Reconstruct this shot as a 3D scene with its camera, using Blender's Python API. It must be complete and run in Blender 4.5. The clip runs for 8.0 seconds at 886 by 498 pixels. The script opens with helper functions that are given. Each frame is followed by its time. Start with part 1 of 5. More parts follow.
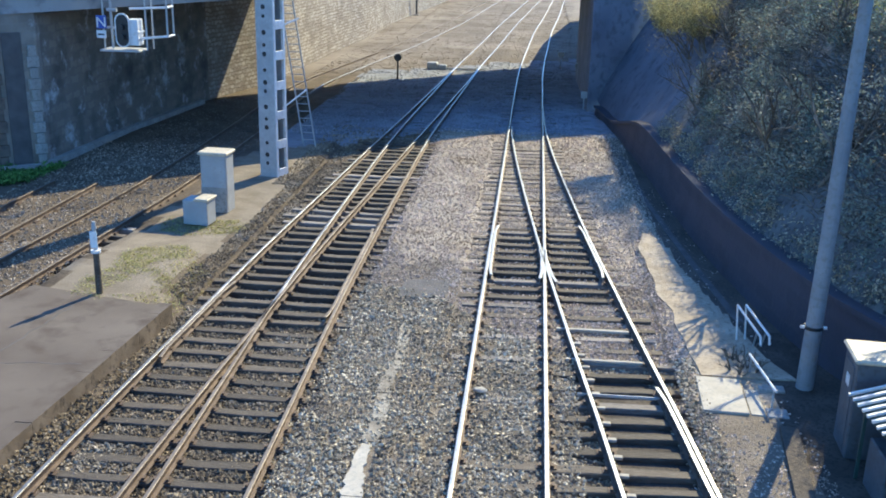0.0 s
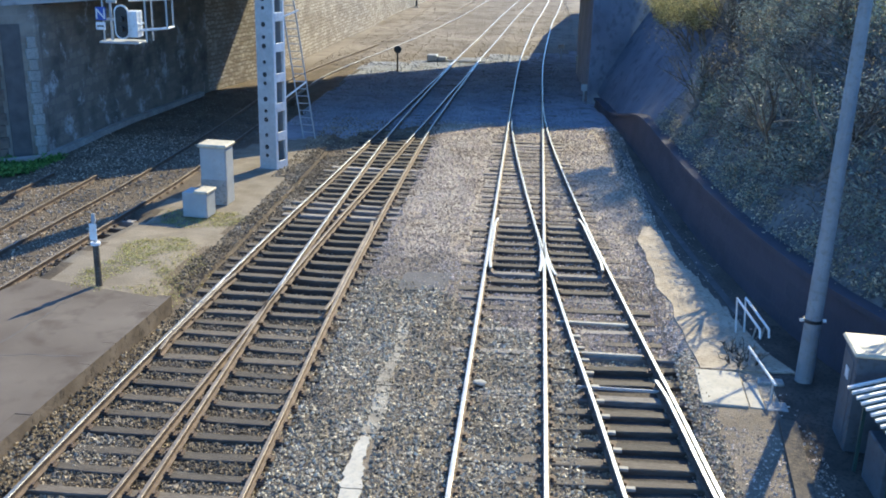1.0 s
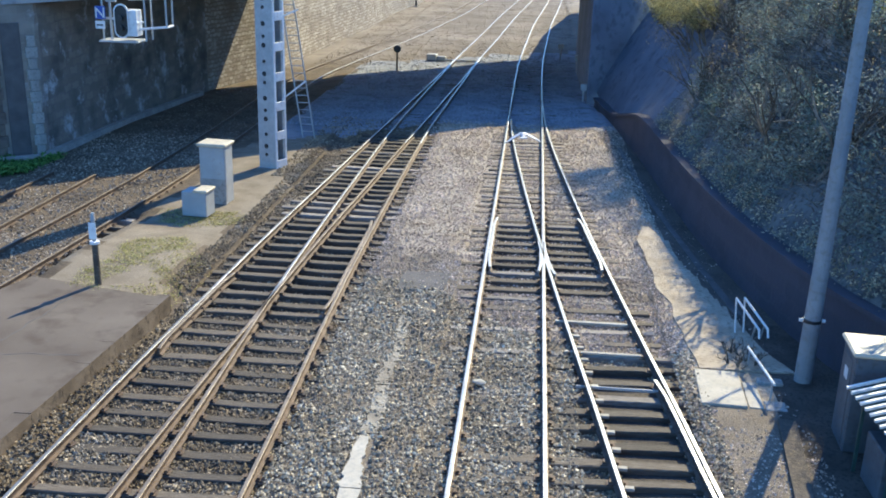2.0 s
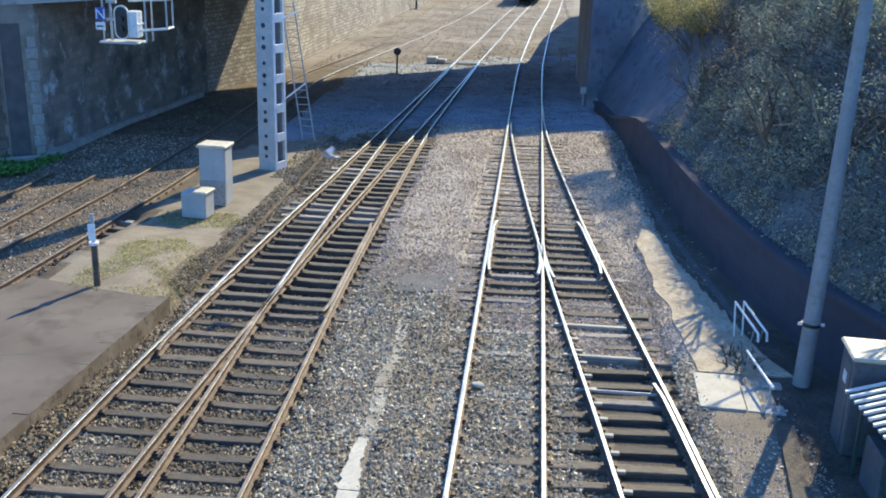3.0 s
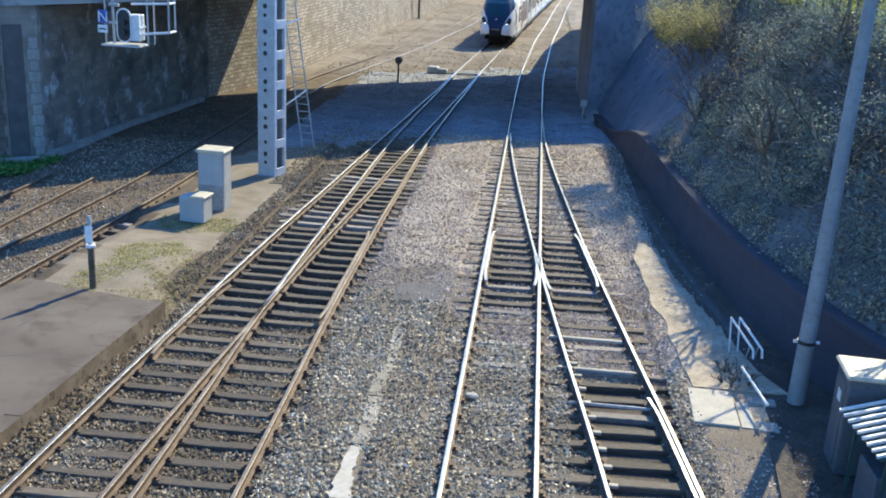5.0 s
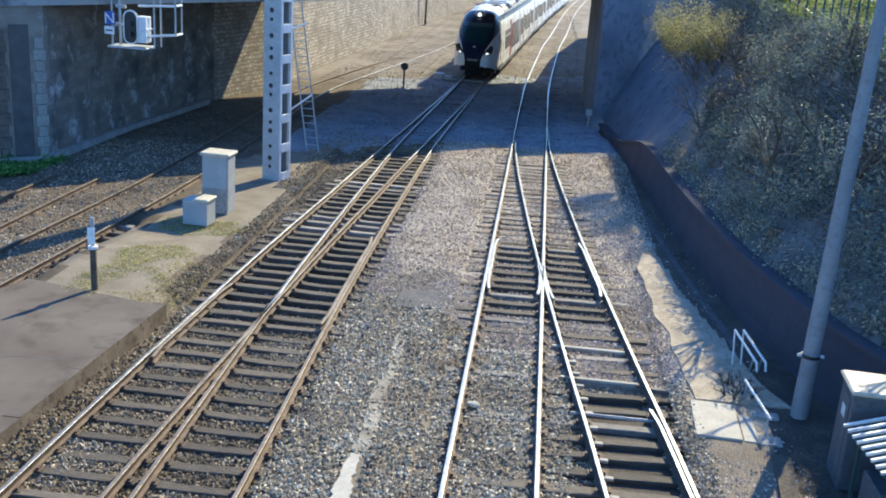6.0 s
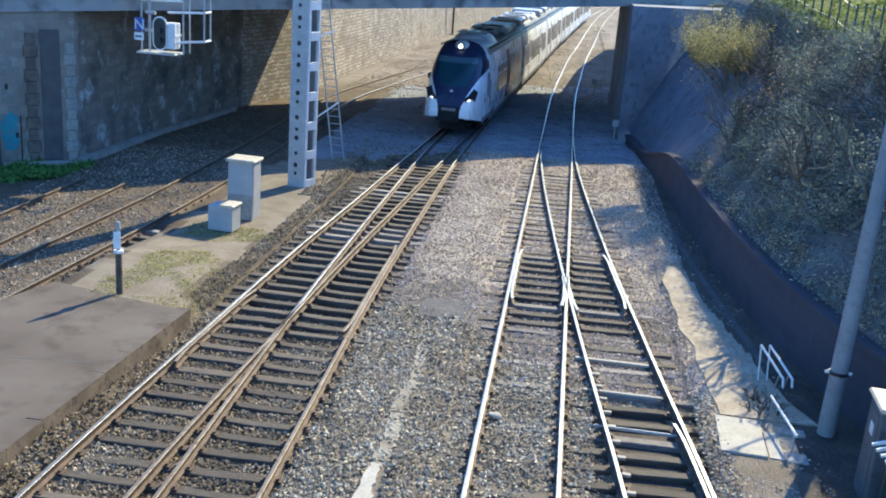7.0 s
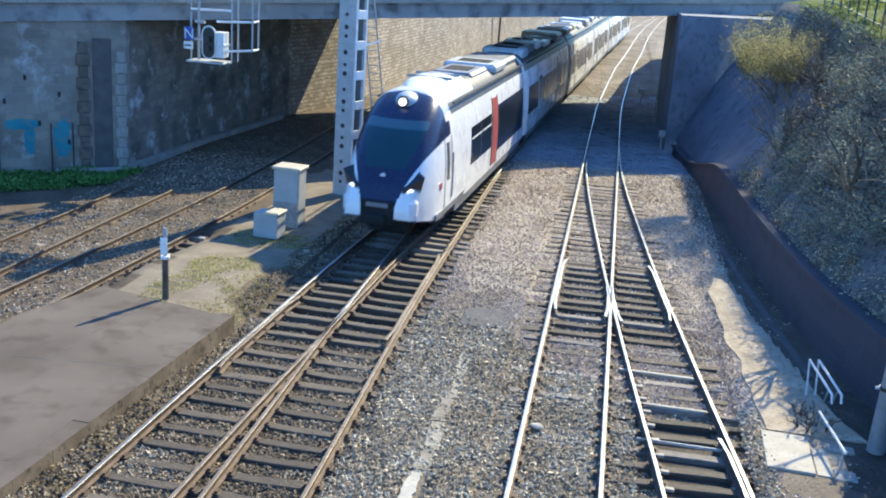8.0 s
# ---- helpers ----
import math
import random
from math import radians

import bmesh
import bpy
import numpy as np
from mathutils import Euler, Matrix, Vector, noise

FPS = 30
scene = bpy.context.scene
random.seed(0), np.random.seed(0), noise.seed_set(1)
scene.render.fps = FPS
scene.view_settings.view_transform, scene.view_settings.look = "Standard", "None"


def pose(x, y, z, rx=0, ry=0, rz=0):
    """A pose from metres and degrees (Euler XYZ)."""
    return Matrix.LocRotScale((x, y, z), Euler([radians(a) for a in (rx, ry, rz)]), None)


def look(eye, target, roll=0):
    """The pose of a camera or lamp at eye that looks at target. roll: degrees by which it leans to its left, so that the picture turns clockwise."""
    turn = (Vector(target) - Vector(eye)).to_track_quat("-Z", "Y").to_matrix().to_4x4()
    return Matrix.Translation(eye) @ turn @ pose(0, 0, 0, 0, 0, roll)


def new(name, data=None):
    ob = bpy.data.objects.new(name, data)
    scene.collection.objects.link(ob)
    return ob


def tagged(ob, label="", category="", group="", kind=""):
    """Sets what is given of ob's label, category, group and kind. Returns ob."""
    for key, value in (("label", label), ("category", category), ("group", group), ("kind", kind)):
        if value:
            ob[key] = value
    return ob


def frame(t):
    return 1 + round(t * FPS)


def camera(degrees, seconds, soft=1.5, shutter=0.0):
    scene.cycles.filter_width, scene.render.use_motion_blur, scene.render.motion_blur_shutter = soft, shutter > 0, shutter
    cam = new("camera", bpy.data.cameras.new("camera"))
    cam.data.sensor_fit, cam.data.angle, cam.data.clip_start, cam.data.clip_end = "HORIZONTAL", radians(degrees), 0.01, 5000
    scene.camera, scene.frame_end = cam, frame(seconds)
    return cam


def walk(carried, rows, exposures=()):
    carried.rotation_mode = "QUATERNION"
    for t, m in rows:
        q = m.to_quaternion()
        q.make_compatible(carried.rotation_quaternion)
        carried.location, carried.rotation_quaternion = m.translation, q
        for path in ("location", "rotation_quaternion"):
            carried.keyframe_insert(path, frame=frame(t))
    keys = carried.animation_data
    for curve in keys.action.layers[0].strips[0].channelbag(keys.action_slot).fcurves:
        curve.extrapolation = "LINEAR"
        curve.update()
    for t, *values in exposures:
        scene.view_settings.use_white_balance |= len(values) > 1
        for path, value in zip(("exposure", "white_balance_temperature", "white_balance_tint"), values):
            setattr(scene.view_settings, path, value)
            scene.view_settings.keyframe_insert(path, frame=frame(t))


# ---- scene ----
cam = camera(48.51, 8.0, soft=1.85, shutter=0.4)
# seconds, eye, tilt, lean, turn
PATH = [
    (0.0, 0.000, 0.000, 8.280, -17.87, 1.36, 4.99),
    (0.5, -0.003, 0.005, 8.284, -18.17, 1.43, 4.97),
    (1.0, -0.000, 0.003, 8.284, -18.31, 1.44, 4.96),
    (1.5, -0.002, 0.004, 8.284, -18.35, 1.48, 4.94),
    (3.0, -0.004, 0.005, 8.278, -18.18, 1.79, 4.87),
    (3.5, -0.003, 0.011, 8.278, -18.05, 2.02, 4.87),
    (4.0, -0.005, 0.022, 8.279, -17.94, 2.34, 4.84),
    (4.5, 0.006, 0.000, 8.282, -17.79, 2.64, 4.81),
    (6.0, -0.026, 0.101, 8.269, -17.25, 3.93, 4.91),
    (6.5, -0.040, 0.147, 8.262, -17.05, 4.19, 5.47),
    (7.0, -0.040, 0.172, 8.251, -16.82, 4.37, 6.39),
    (7.5, -0.050, 0.211, 8.242, -16.63, 4.42, 7.62),
    (8.0, -0.027, 0.213, 8.238, -16.48, 4.20, 9.10),
]
walk(cam, [(t, pose(x, y, z, 90 + tilt, 0, turn) @ pose(0, 0, 0, 0, 0, lean)) for t, x, y, z, tilt, lean, turn in PATH],
     [(0.0, 0.66, 6200, 8), (6.0, 0.66, 6200, 8), (8.0, 0.78, 6200, 8)])

# ---- light ----
SUN_AZ, SUN_EL = radians(23), radians(35)
TO_SUN = Vector((math.sin(SUN_AZ) * math.cos(SUN_EL), math.cos(SUN_AZ) * math.cos(SUN_EL), math.sin(SUN_EL)))
world = bpy.data.worlds.new("world")
world.use_nodes = True
scene.world = world
sky = world.node_tree.nodes.new("ShaderNodeTexSky")
sky.sky_type, sky.sun_disc, sky.sun_elevation, sky.sun_rotation = "NISHITA", False, SUN_EL, SUN_AZ
sky.ozone_density, sky.dust_density, sky.air_density = 6.0, 0.3, 1.0
tint = world.node_tree.nodes.new("ShaderNodeMix")
tint.data_type, tint.blend_type = "RGBA", "MULTIPLY"
tint.inputs[0].default_value, tint.inputs[7].default_value = 1.0, (0.66, 0.95, 1.21, 1)
world.node_tree.links.new(sky.outputs[0], tint.inputs[6])
world.node_tree.links.new(tint.outputs[2], world.node_tree.nodes["Background"].inputs[0])
world.node_tree.nodes["Background"].inputs[1].default_value = 0.185
sun = new("sun", bpy.data.lights.new("sun", "SUN"))
sun.data.energy, sun.data.angle, sun.data.color = 5.4, radians(0.53), (1.0, 0.88, 0.59)
sun.matrix_basis = look(TO_SUN * 60, (0, 0, 0))


# ---- materials ----
def mat(name, a, b, scale=3.0, rough=0.8, metal=0.0, bump=0.3, bump_scale=40.0, c=None, fine=60.0, per="", detail=6.0, emit=0.0, spec=0.5, thin=0.0):
    """Two colours mixed by coarse noise, a third by fine noise; relief by fine noise. per: 'object', 'island', 'soft' or 'wild' varies the value."""
    m = bpy.data.materials.new(name)
    m.use_nodes = True
    t, p = m.node_tree, m.node_tree.nodes["Principled BSDF"]
    co = t.nodes.new("ShaderNodeTexCoord")

    def noise_node(s, d):
        n = t.nodes.new("ShaderNodeTexNoise")
        n.inputs["Scale"].default_value, n.inputs["Detail"].default_value = s, d
        t.links.new(co.outputs["Object"], n.inputs["Vector"])
        return n

    def blend(f, x, y, lo=0.35, hi=0.65):
        r = t.nodes.new("ShaderNodeMapRange")
        r.inputs[1].default_value, r.inputs[2].default_value = lo, hi
        t.links.new(f, r.inputs[0])
        mix = t.nodes.new("ShaderNodeMix")
        mix.data_type = "RGBA"
        t.links.new(r.outputs[0], mix.inputs[0])
        for v, s in ((x, mix.inputs[6]), (y, mix.inputs[7])):
            if isinstance(v, tuple):
                s.default_value = (*v, 1)
            else:
                t.links.new(v, s)
        return mix.outputs[2]

    col = blend(noise_node(scale, detail).outputs[0], a, b)
    if c is not None:
        col = blend(noise_node(fine, 3).outputs[0], col, c, 0.5, 0.72)
    if per:
        if per == "object":
            rnd = t.nodes.new("ShaderNodeObjectInfo").outputs["Random"]
        else:
            rnd = t.nodes.new("ShaderNodeNewGeometry").outputs["Random Per Island"]
        r = t.nodes.new("ShaderNodeMapRange")
        r.inputs[3].default_value, r.inputs[4].default_value = {"object": (0.6, 1.35), "island": (0.4, 1.75), "soft": (0.7, 1.35), "wild": (0.25, 1.9)}[per]
        t.links.new(rnd, r.inputs[0])
        hs = t.nodes.new("ShaderNodeHueSaturation")
        t.links.new(r.outputs[0], hs.inputs["Value"])
        t.links.new(col, hs.inputs["Color"])
        col = hs.outputs[0]
    t.links.new(col, p.inputs["Base Color"])
    rr = t.nodes.new("ShaderNodeMapRange")
    rr.inputs[3].default_value, rr.inputs[4].default_value = max(0.03, rough - 0.12), min(1, rough + 0.12)
    t.links.new(noise_node(fine * 0.4, 4).outputs[0], rr.inputs[0])
    t.links.new(rr.outputs[0], p.inputs["Roughness"])
    p.inputs["Metallic"].default_value = metal
    p.inputs["Specular IOR Level"].default_value = spec
    if bump:
        bn = t.nodes.new("ShaderNodeBump")
        bn.inputs["Strength"].default_value, bn.inputs["Distance"].default_value = bump, 0.03
        t.links.new(noise_node(bump_scale, 5).outputs[0], bn.inputs["Height"])
        t.links.new(bn.outputs[0], p.inputs["Normal"])
    if thin:
        tr, ms = t.nodes.new("ShaderNodeBsdfTranslucent"), t.nodes.new("ShaderNodeMixShader")
        t.links.new(col, tr.inputs["Color"])
        ms.inputs[0].default_value = thin
        t.links.new(p.outputs[0], ms.inputs[1])
        t.links.new(tr.outputs[0], ms.inputs[2])
        t.links.new(ms.outputs[0], t.nodes["Material Output"].inputs["Surface"])
    if emit:
        p.inputs["Emission Color"].default_value, p.inputs["Emission Strength"].default_value = (1, 0.97, 0.9, 1), emit
    return m


def masonry(name, a, b, mortar, width=0.55, height=0.26, bump=0.6, stain=(0.05, 0.05, 0.05), pale=((0.4, 0.38, 0.34), 0.0)):
    """Coursed stone: blocks along the wall's long side and height, with stained patches."""
    m = bpy.data.materials.new(name)
    m.use_nodes = True
    t, p = m.node_tree, m.node_tree.nodes["Principled BSDF"]
    co, sep, com = (t.nodes.new("ShaderNode" + k) for k in ("TexCoord", "SeparateXYZ", "CombineXYZ"))
    t.links.new(co.outputs["Object"], sep.inputs[0])
    add = t.nodes.new("ShaderNodeMath")
    t.links.new(sep.outputs[0], add.inputs[0])
    t.links.new(sep.outputs[1], add.inputs[1])
    t.links.new(add.outputs[0], com.inputs[0])
    t.links.new(sep.outputs[2], com.inputs[1])
    wob = t.nodes.new("ShaderNodeTexNoise")
    wob.inputs["Scale"].default_value = 3.0
    t.links.new(co.outputs["Object"], wob.inputs["Vector"])
    mixv = t.nodes.new("ShaderNodeMix")
    mixv.data_type, mixv.inputs[0].default_value = "VECTOR", 0.21
    t.links.new(com.outputs[0], mixv.inputs[4])
    t.links.new(wob.outputs[1], mixv.inputs[5])
    br = t.nodes.new("ShaderNodeTexBrick")
    for k, v in (("Color1", (*a, 1)), ("Color2", (*b, 1)), ("Mortar", (*mortar, 1)), ("Scale", 1.0), ("Mortar Size", 0.025), ("Brick Width", width), ("Row Height", height), ("Bias", 0.1)):
        br.inputs[k].default_value = v
    t.links.new(mixv.outputs[1], br.inputs[0])
    n = t.nodes.new("ShaderNodeTexNoise")
    n.inputs["Scale"].default_value, n.inputs["Detail"].default_value = 0.7, 8
    t.links.new(co.outputs["Object"], n.inputs["Vector"])
    r = t.nodes.new("ShaderNodeMapRange")
    r.inputs[1].default_value, r.inputs[2].default_value, r.inputs[4].default_value = 0.48, 0.7, 0.75
    t.links.new(n.outputs[0], r.inputs[0])
    mix = t.nodes.new("ShaderNodeMix")
    mix.data_type, mix.inputs[7].default_value = "RGBA", (*stain, 1)
    t.links.new(r.outputs[0], mix.inputs[0])
    t.links.new(br.outputs[0], mix.inputs[6])
    n3 = t.nodes.new("ShaderNodeTexNoise")
    n3.inputs["Scale"].default_value, n3.inputs["Detail"].default_value, n3.inputs["Roughness"].default_value = 1.1, 9, 0.7
    mp = t.nodes.new("ShaderNodeMapping")
    mp.inputs["Location"].default_value, mp.inputs["Scale"].default_value = (11, 5, 3), (0.9, 0.9, 0.9)
    t.links.new(co.outputs["Object"], mp.inputs[0])
    t.links.new(mp.outputs[0], n3.inputs["Vector"])
    r3 = t.nodes.new("ShaderNodeMapRange")
    r3.inputs[1].default_value, r3.inputs[2].default_value, r3.inputs[4].default_value = 0.55, 0.68, pale[1]
    t.links.new(n3.outputs[0], r3.inputs[0])
    mix3 = t.nodes.new("ShaderNodeMix")
    mix3.data_type, mix3.inputs[7].default_value = "RGBA", (*pale[0], 1)
    t.links.new(r3.outputs[0], mix3.inputs[0])
    t.links.new(mix.outputs[2], mix3.inputs[6])
    t.links.new(mix3.outputs[2], p.inputs["Base Color"])
    p.inputs["Roughness"].default_value = 0.9
    bn = t.nodes.new("ShaderNodeBump")
    bn.inputs["Strength"].default_value, bn.inputs["Distance"].default_value = bump, 0.05
    n2 = t.nodes.new("ShaderNodeTexNoise")
    n2.inputs["Scale"].default_value, n2.inputs["Detail"].default_value = 9, 6
    t.links.new(co.outputs["Object"], n2.inputs["Vector"])
    am = t.nodes.new("ShaderNodeMath")
    am.operation = "SUBTRACT"
    t.links.new(n2.outputs[0], am.inputs[0])
    t.links.new(br.outputs[1], am.inputs[1])
    t.links.new(am.outputs[0], bn.inputs["Height"])
    t.links.new(bn.outputs[0], p.inputs["Normal"])
    return m


M_GROUND = mat("ballast_ground", (0.175, 0.138, 0.10), (0.25, 0.205, 0.155), 1.2, 0.95, bump=1.0, bump_scale=45, c=(0.09, 0.08, 0.07), fine=55)
M_STONE = mat("ballast_stone", (0.33, 0.27, 0.175), (0.50, 0.43, 0.31), 1.1, 0.8, bump=0.2, c=(0.24, 0.18, 0.11), fine=0.7, per="wild")
M_STONE_PALE = mat("dusty_ballast_stone", (0.45, 0.35, 0.27), (0.61, 0.505, 0.41), 0.8, 0.85, bump=0.2, c=(0.26, 0.19, 0.13), fine=0.5, per="island")
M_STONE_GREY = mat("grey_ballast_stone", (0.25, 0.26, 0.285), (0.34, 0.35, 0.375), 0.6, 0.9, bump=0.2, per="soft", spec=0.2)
M_STONE_SIDING = mat("siding_ballast_stone", (0.24, 0.19, 0.135), (0.38, 0.315, 0.235), 1.0, 0.88, bump=0.2, per="island", spec=0.2)
M_STONE_FAR = mat("brown_far_stone", (0.19, 0.155, 0.12), (0.27, 0.225, 0.18), 0.35, 0.9, bump=0.2, c=(0.17, 0.14, 0.11), fine=0.25, per="soft", spec=0.2)
# blue-grey bed and stones carry the tint of the bridge's shade
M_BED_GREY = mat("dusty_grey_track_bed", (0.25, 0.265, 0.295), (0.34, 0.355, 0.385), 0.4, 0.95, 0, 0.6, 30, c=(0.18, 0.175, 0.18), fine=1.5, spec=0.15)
M_BED_FAR = mat("brown_track_bed", (0.18, 0.148, 0.115), (0.28, 0.238, 0.19), 0.12, 0.95, 0, 0.6, 20, c=(0.14, 0.11, 0.085), fine=0.5, spec=0.15)
M_BED_PALE = mat("dusty_pale_gravel", (0.36, 0.295, 0.22), (0.50, 0.43, 0.34), 0.9, 0.95, 0, 0.9, 40, c=(0.20, 0.155, 0.115), fine=9, spec=0.2)
# crib earth darkened for the shadows that the sleepers cast
M_CRIB = mat("oily_crib_earth", (0.055, 0.045, 0.036), (0.10, 0.08, 0.062), 1.5, 0.95, 0, 0.8, 30, c=(0.14, 0.11, 0.085), fine=20, spec=0.2)
M_BED_RUST = mat("rusty_track_bed", (0.115, 0.088, 0.06), (0.18, 0.14, 0.10), 0.9, 0.95, 0, 0.9, 40, c=(0.07, 0.055, 0.04), fine=12, spec=0.2)
# dark soil paints the low wall's cast shade; the kerb uses it too
M_SHADE_AND_KERB = mat("leaf_litter_soil", (0.075, 0.065, 0.055), (0.13, 0.11, 0.09), 0.9, 0.95, 0, 0.9, 25, c=(0.17, 0.135, 0.10), fine=14, spec=0.2)
M_STONE_BROWN = mat("rusty_ballast_stone", (0.155, 0.115, 0.068), (0.26, 0.20, 0.125), 1.2, 0.85, bump=0.2, c=(0.33, 0.27, 0.185), fine=0.6, per="wild")
M_SAND = mat("sandy_path", (0.21, 0.172, 0.125), (0.29, 0.245, 0.185), 1.5, 0.95, bump=0.7, bump_scale=35, c=(0.14, 0.115, 0.085), fine=40, spec=0.2)
# bluish concrete: the blue of deep shade is put into the base colour
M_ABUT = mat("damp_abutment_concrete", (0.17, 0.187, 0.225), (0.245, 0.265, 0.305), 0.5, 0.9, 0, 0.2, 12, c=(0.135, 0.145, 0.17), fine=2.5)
# dark bluish slope: shade beside the bridge painted into the colour
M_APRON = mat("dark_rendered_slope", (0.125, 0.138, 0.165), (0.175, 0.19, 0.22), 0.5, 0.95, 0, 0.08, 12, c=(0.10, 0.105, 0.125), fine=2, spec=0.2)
M_SAND_PALE = mat("pale_sandy_path", (0.38, 0.31, 0.225), (0.52, 0.44, 0.335), 1.5, 0.95, 0, 0.7, 35, c=(0.25, 0.205, 0.15), fine=12, spec=0.2)
M_BROWN_STONE = mat("brown_sooty_stone", (0.20, 0.155, 0.12), (0.13, 0.10, 0.08), 1.3, 0.9, 0, 0.5, 14, c=(0.08, 0.07, 0.06), fine=5)
M_GRASS_DRY = mat("dry_grass", (0.30, 0.30, 0.09), (0.42, 0.37, 0.18), 3, 0.9, per="island", bump=0, thin=0.35)
M_GRASS_CREST = mat("crest_grass_blade", (0.20, 0.25, 0.06), (0.30, 0.32, 0.10), 2, 0.85, per="island", bump=0, spec=0.15, thin=0.4)
M_TAN = mat("dry_tan_leaf", (0.16, 0.135, 0.085), (0.27, 0.225, 0.145), 2, 0.85, per="island", bump=0, thin=0.4, spec=0.2)
M_STRAW = mat("dry_straw", (0.30, 0.255, 0.16), (0.44, 0.38, 0.26), 3, 0.9, per="wild", bump=0, thin=0.3)
M_GRASS = mat("green_grass", (0.09, 0.20, 0.045), (0.14, 0.28, 0.07), 3, 0.9, per="island", bump=0, thin=0.3)
M_ASPHALT = mat("platform_asphalt", (0.115, 0.092, 0.074), (0.18, 0.15, 0.122), 0.35, 0.95, bump=0.35, bump_scale=90, c=(0.10, 0.078, 0.062), fine=1.7, spec=0.2)
M_CONC = mat("weathered_concrete", (0.30, 0.29, 0.26), (0.42, 0.40, 0.36), 1.6, 0.9, bump=0.3, bump_scale=30, c=(0.22, 0.21, 0.19), fine=14)
M_EDGE = mat("stained_platform_edge", (0.15, 0.112, 0.075), (0.24, 0.185, 0.13), 1.5, 0.95, bump=0.5, bump_scale=25, c=(0.09, 0.07, 0.05), fine=6, spec=0.15)
M_DARK_SLAB = mat("tarred_slab", (0.10, 0.095, 0.09), (0.15, 0.14, 0.135), 2, 0.9, bump=0.4, bump_scale=30, spec=0.2)
M_CONC_PALE = mat("pale_concrete", (0.40, 0.36, 0.29), (0.50, 0.46, 0.385), 2.0, 0.85, bump=0.25, bump_scale=30, c=(0.36, 0.34, 0.3), fine=12)
M_CONC_DARK = mat("sooty_concrete", (0.25, 0.255, 0.255), (0.37, 0.37, 0.365), 0.35, 0.9, bump=0.3, bump_scale=10, c=(0.13, 0.13, 0.135), fine=1.3)
M_WOOD = mat("old_sleeper_wood", (0.062, 0.048, 0.034), (0.115, 0.092, 0.068), 2.5, 0.85, bump=0.7, bump_scale=30, c=(0.15, 0.125, 0.095), fine=25, per="object")
M_WOOD_PALE = mat("bleached_wood", (0.22, 0.19, 0.155), (0.30, 0.26, 0.22), 2.5, 0.85, bump=0.7, bump_scale=30, c=(0.13, 0.115, 0.1), fine=25, per="object")
M_STEEL = mat("polished_rail_steel", (0.34, 0.35, 0.345), (0.44, 0.45, 0.44), 1.5, 0.42, 0.7, 0.05, c=(0.30, 0.27, 0.24), fine=7)
M_STEEL_DULL = mat("dull_rail_steel", (0.22, 0.215, 0.195), (0.33, 0.325, 0.30), 1.2, 0.45, 0.6, 0.05, c=(0.16, 0.14, 0.12), fine=6)
M_RUST = mat("rusty_rail", (0.105, 0.072, 0.05), (0.165, 0.115, 0.08), 5, 0.75, 0.25, 0.3, 60, c=(0.09, 0.06, 0.045), fine=30)
M_RUST_TOP = mat("rust_filmed_rail_head", (0.17, 0.135, 0.10), (0.26, 0.215, 0.165), 1.5, 0.55, 0.4, 0.1, c=(0.13, 0.095, 0.065), fine=8)
M_GALV = mat("galvanised_steel", (0.38, 0.39, 0.39), (0.47, 0.48, 0.475), 4, 0.55, 0.15, 0.1, c=(0.38, 0.38, 0.37), fine=12)
M_WHITE = mat("white_paint", (0.74, 0.74, 0.72), (0.82, 0.82, 0.80), 2, 0.5, 0, 0.05, c=(0.62, 0.61, 0.58), fine=9)
M_GREY_BOX = mat("grey_cabinet_paint", (0.34, 0.35, 0.35), (0.42, 0.43, 0.42), 2.5, 0.6, 0, 0.08, c=(0.36, 0.35, 0.33), fine=10)
M_CREAM = mat("cream_lid_paint", (0.50, 0.435, 0.31), (0.58, 0.51, 0.375), 3, 0.6, 0, 0.1, c=(0.4, 0.365, 0.29), fine=9)
M_DARK_BOX = mat("dark_cabinet_paint", (0.08, 0.09, 0.10), (0.11, 0.122, 0.135), 2.5, 0.6, 0, 0.08, c=(0.065, 0.065, 0.068), fine=10)
# earth coloured dark in place of shade
M_SHADE_EARTH = mat("dark_damp_earth", (0.07, 0.058, 0.047), (0.12, 0.10, 0.08), 1.5, 1.0, 0, 0.9, 25, c=(0.045, 0.04, 0.035), fine=16, spec=0.2)
M_BLACK = mat("black_enamel", (0.015, 0.016, 0.018), (0.025, 0.026, 0.03), 3, 0.4, 0, 0.05)
M_BLUE_SIGN = mat("blue_plate", (0.03, 0.08, 0.35), (0.04, 0.10, 0.40), 3, 0.4, 0, 0)
M_GREEN_DARK = mat("dark_green_paint", (0.02, 0.05, 0.045), (0.03, 0.07, 0.06), 3, 0.5, 0, 0.1)
# darker and paler copies of one stone: bridge shade and sunlight in the colour
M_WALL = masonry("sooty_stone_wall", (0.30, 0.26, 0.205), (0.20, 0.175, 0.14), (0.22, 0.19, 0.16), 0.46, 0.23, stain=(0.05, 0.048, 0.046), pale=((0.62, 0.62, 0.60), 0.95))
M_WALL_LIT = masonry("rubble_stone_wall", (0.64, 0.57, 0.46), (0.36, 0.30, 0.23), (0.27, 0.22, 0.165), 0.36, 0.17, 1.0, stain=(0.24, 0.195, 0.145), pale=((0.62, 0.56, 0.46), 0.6))
